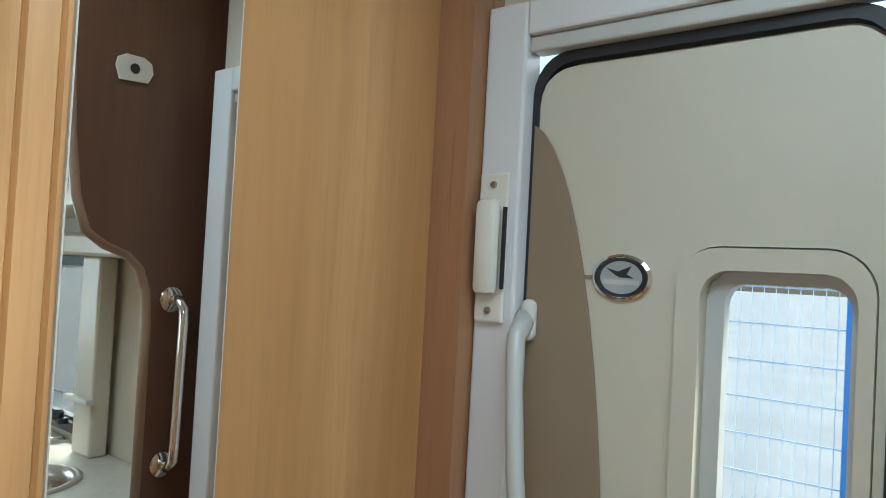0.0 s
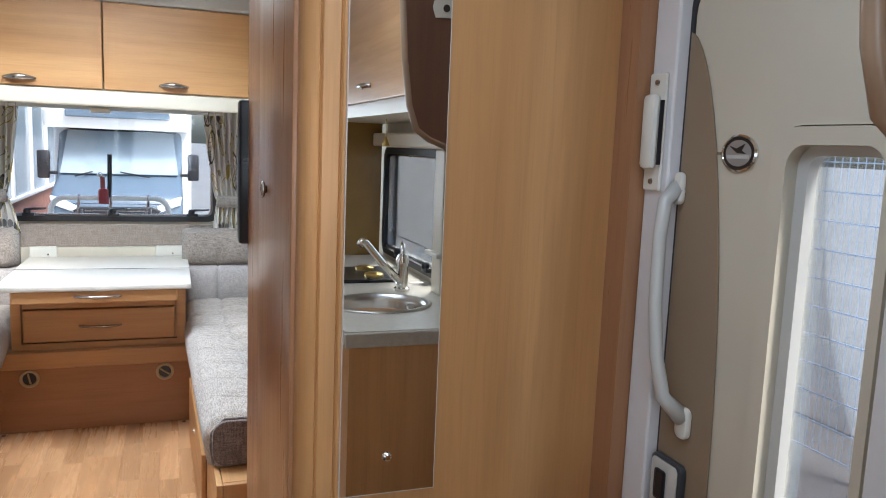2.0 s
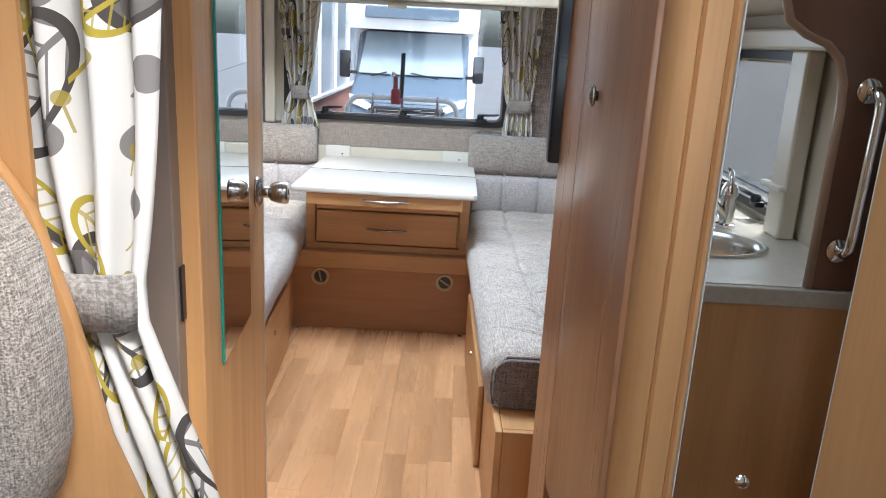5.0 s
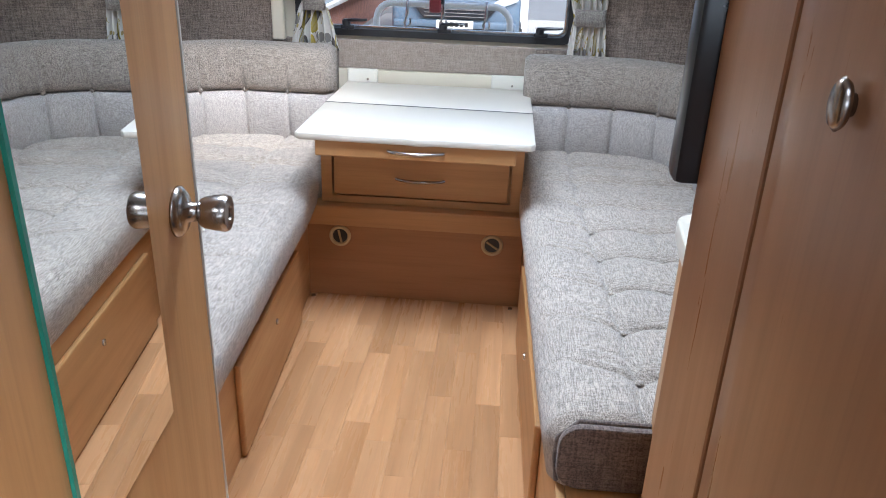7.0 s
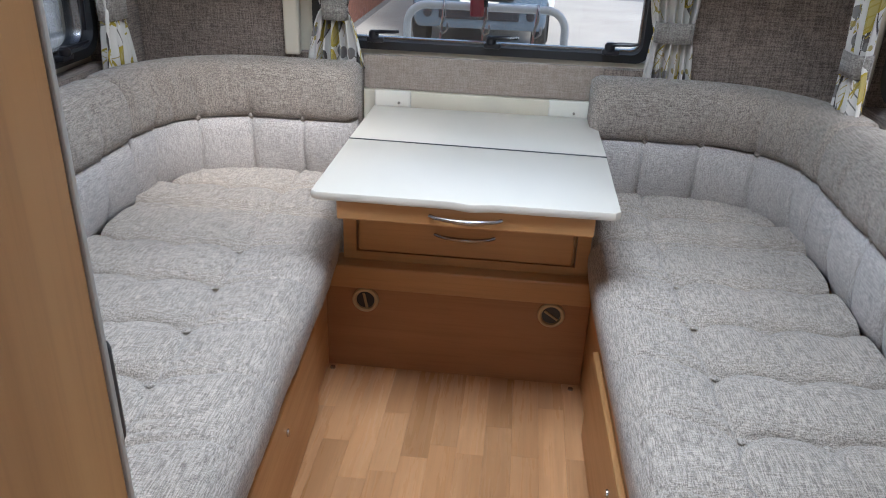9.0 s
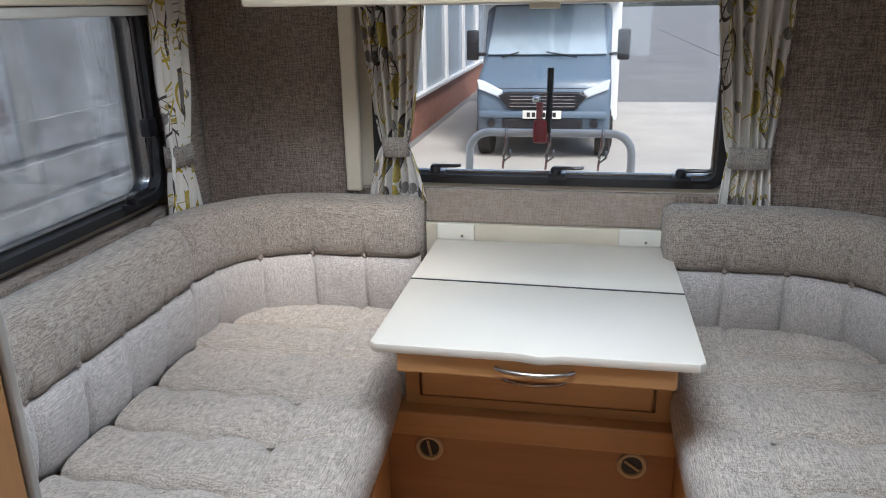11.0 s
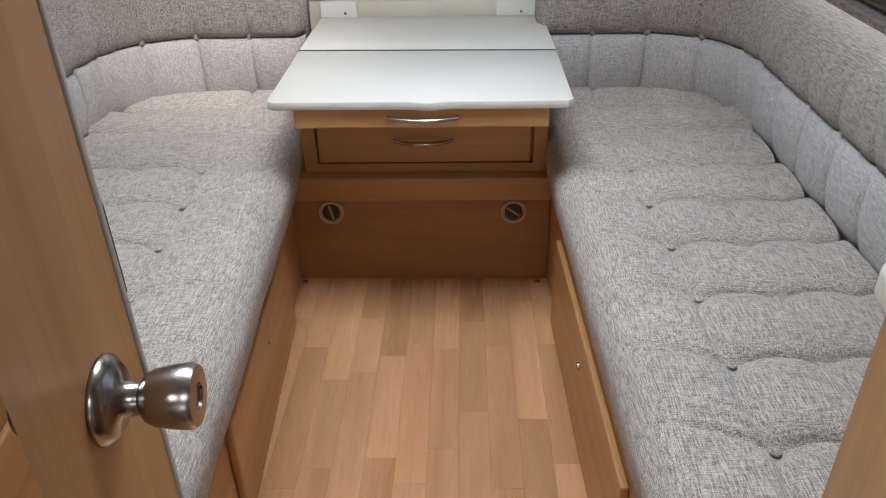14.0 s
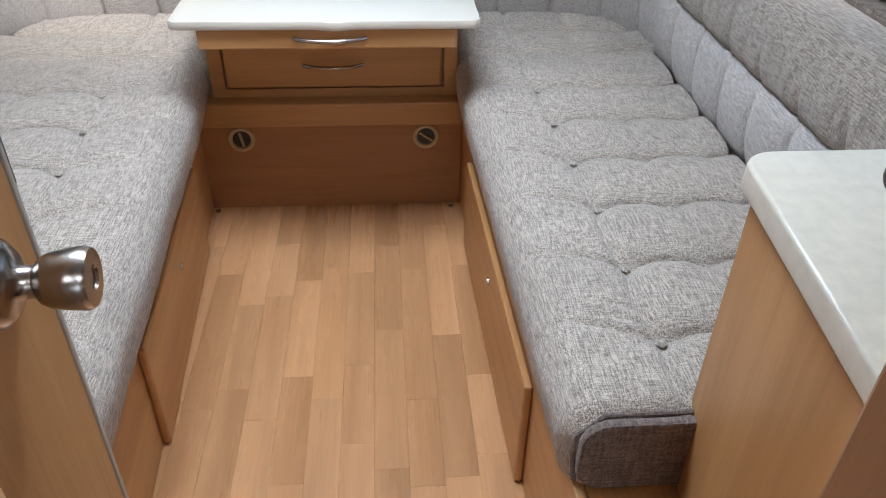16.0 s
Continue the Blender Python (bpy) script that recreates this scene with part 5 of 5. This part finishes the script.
part("black_upright", tube([(-0.012, 0.97, 0.87), (-0.008, 0.97, 0.95), (-0.006, 0.97, 1.09)], 0.011, sides=8), black_rubber, rk, "black upright arm")
part("rail", box(-0.29, 0.28, 0.99, 1.01, 0.40, 0.43, 0.005), white_plastic, rk)
# showroom building on the left of the yard
bd2 = thing("showroom", (-4.2, 8.0, GZ), "showroom with white window frames over a low brick wall", "building")
brick_mat = plain("red_brick", (0.30, 0.13, 0.09), 0.85, blotch=0.25, scale=9, grain=0.4, grain_scale=90)
part("wall", box(-7.0, -2.75, 3.0, 22.0, GZ, GZ + 0.65), brick_mat, bd2, "low brick wall")
part("sill", box(-7.0, -2.68, 2.95, 22.05, GZ + 0.651, GZ + 0.72, 0.01), white_frame, bd2)
part("fascia", box(-7.0, -2.70, 2.95, 22.05, GZ + 2.9, GZ + 3.9), white_frame, bd2)
for k in range(9):
    part("mullion", box(-2.82, -2.72, 3.0 + k * 2.2, 3.1 + k * 2.2, GZ + 0.7205, GZ + 2.8995), white_frame, bd2)
for k in range(8):
    part("pane", box(-2.79, -2.78, 3.102 + k * 2.2, 5.198 + k * 2.2, GZ + 0.7205, GZ + 2.8995), van_glass, bd2)
part("back", box(-7.0, -5.5, 3.0, 22.0, GZ + 0.73, GZ + 2.89), concrete, bd2)
blue = plain("blue_fence_paint", (0.03, 0.19, 0.55), 0.5)
pale_blue = plain("pale_blue_wire", (0.42, 0.52, 0.66), 0.5)


def fence(name, x0, y0, x1, y1, n, h=2.2):
    f = thing(name, ((x0 + x1) / 2, (y0 + y1) / 2, GZ), "blue steel mesh fence round the yard", "fence", "fences")
    d = Vector((x1 - x0, y1 - y0, 0))
    for k in range(n + 1):
        p = Vector((x0, y0, GZ)) + d * k / n
        part("post", box(p.x - 0.02, p.x + 0.02, p.y - 0.022, p.y + 0.022, GZ, GZ + h, 0.004), blue, f)
    for k in range(n):
        p, q = Vector((x0, y0, 0)) + d * k / n, Vector((x0, y0, 0)) + d * (k + 1) / n
        bm = bmesh.new()
        for i in range(int(h / 0.2)):
            tube([(p.x, p.y, GZ + 0.1 + 0.2 * i), (q.x, q.y, GZ + 0.1 + 0.2 * i)], 0.006, bm, 4)
        m = int((q - p).length / 0.06)
        for i in range(1, m):
            a = p.lerp(q, i / m)
            tube([(a.x, a.y, GZ + 0.08), (a.x, a.y, GZ + h - 0.05)], 0.003, bm, 3)
        part("mesh_panel", bm, pale_blue, f, "pale blue wire mesh panel")
    return f


fence("fence", 4.5, -8.17, 4.5, 4.37, 6)
fence("fence", 6.5, 26.0, 12.0, 12.0, 6)
lone("road", box(5.2, 12.0, -60, 60, GZ + 0.004, GZ + 0.02), tarmac, "grey road beyond the yard fence", "road", kind="structure")

fa = thing("shop_facade", (-2.6, -0.5, GZ), "dark stone shop facade with white door posts", "building")
part("wall", box(-2.95, -2.75, -4.0, 2.9, GZ, 2.6), plain("dark_slate_wall", (0.46, 0.48, 0.50), 0.7, blotch=0.3, scale=3), fa, "dark stone wall")
for y in (-1.15, 0.05):
    part("door_post", box(-2.749, -2.66, y - 0.07, y + 0.07, GZ, 2.4, 0.006), white_frame, fa, "white door post")
for k in range(7):
    part("course", box(-2.749, -2.735, -4.0, 2.9, GZ + 0.15 + 0.22 * k, GZ + 0.33 + 0.22 * k, 0.004), plain("slate_course", (0.48, 0.50, 0.52), 0.75, blotch=0.35, scale=5), fa)
lone("planter_stand", box(-2.46, -2.14, 0.39, 0.71, GZ, GZ + 0.6, 0.01), black_plastic, "dark square stand under the flower planter", "stand")
fp = thing("flower_planter", (-2.3, 0.55, (GZ + 0.601)), "dark planter with yellow flowers and green leaves", "plant")
part("pot", lathe([(0.13, 0), (0.17, 0.35), (0.18, 0.37), (0.15, 0.37)], pose(-2.3, 0.55, (GZ + 0.601)), sides=20), black_plastic, fp, "", True)
prng = random.Random(9)
for mat, label, n, lo, hi, size in ((plain("leaf_green", (0.05, 0.11, 0.03), 0.6), "green leaves", 150, 0.36, 1.25, 0.06), (plain("petal_yellow", (0.75, 0.55, 0.02), 0.6), "yellow flowers", 60, 1.05, 1.3, 0.05)):
    bm = bmesh.new()
    for k in range(n):
        p = Vector((-2.3 + prng.gauss(0, 0.08), 0.55 + prng.gauss(0, 0.08), (GZ + 0.601) + prng.uniform(lo, hi)))
        m = Matrix.Translation(p) @ Euler((prng.uniform(0, 6), prng.uniform(0, 6), prng.uniform(0, 6))).to_matrix().to_4x4()
        bm.faces.new([bm.verts.new(m @ Vector(c)) for c in ((-size, 0, 0), (0, -size * 0.5, 0.01), (size, 0, 0), (0, size * 0.5, 0.01))])
    part("foliage", bm, mat, fp, label)

# ---- floor strips ----
rng = random.Random(4)
sw = 0.0665
lens = (0.22, 0.28, 0.34, 0.40, 0.46)
strip_mesh = {}
for L in lens:
    bm = box(-sw / 2 + 0.0001, sw / 2 - 0.0001, -L / 2 + 0.0001, L / 2 - 0.0001, -0.0058, 0.0, 0.0003, seg=1)
    me = bpy.data.meshes.new("floor_strip")
    bm.to_mesh(me)
    bm.free()
    me.materials.append(floor_wood)
    strip_mesh[L] = me
floor_ob = bpy.data.objects["floor"]
foff = floor_ob.location.copy()
for c in range(-6, 8):
    y = 0.0 - rng.random() * 0.3
    x = c * sw + 0.012
    if abs(x) > 0.5:
        continue
    y = 0.12 - rng.random() * 0.12
    while y > -3.7:
        L = lens[rng.randrange(5)]
        o = new("floor_strip", strip_mesh[L])
        o.parent = floor_ob
        o.location = Vector((x, y - L / 2, 0.0)) - foff
        y -= L
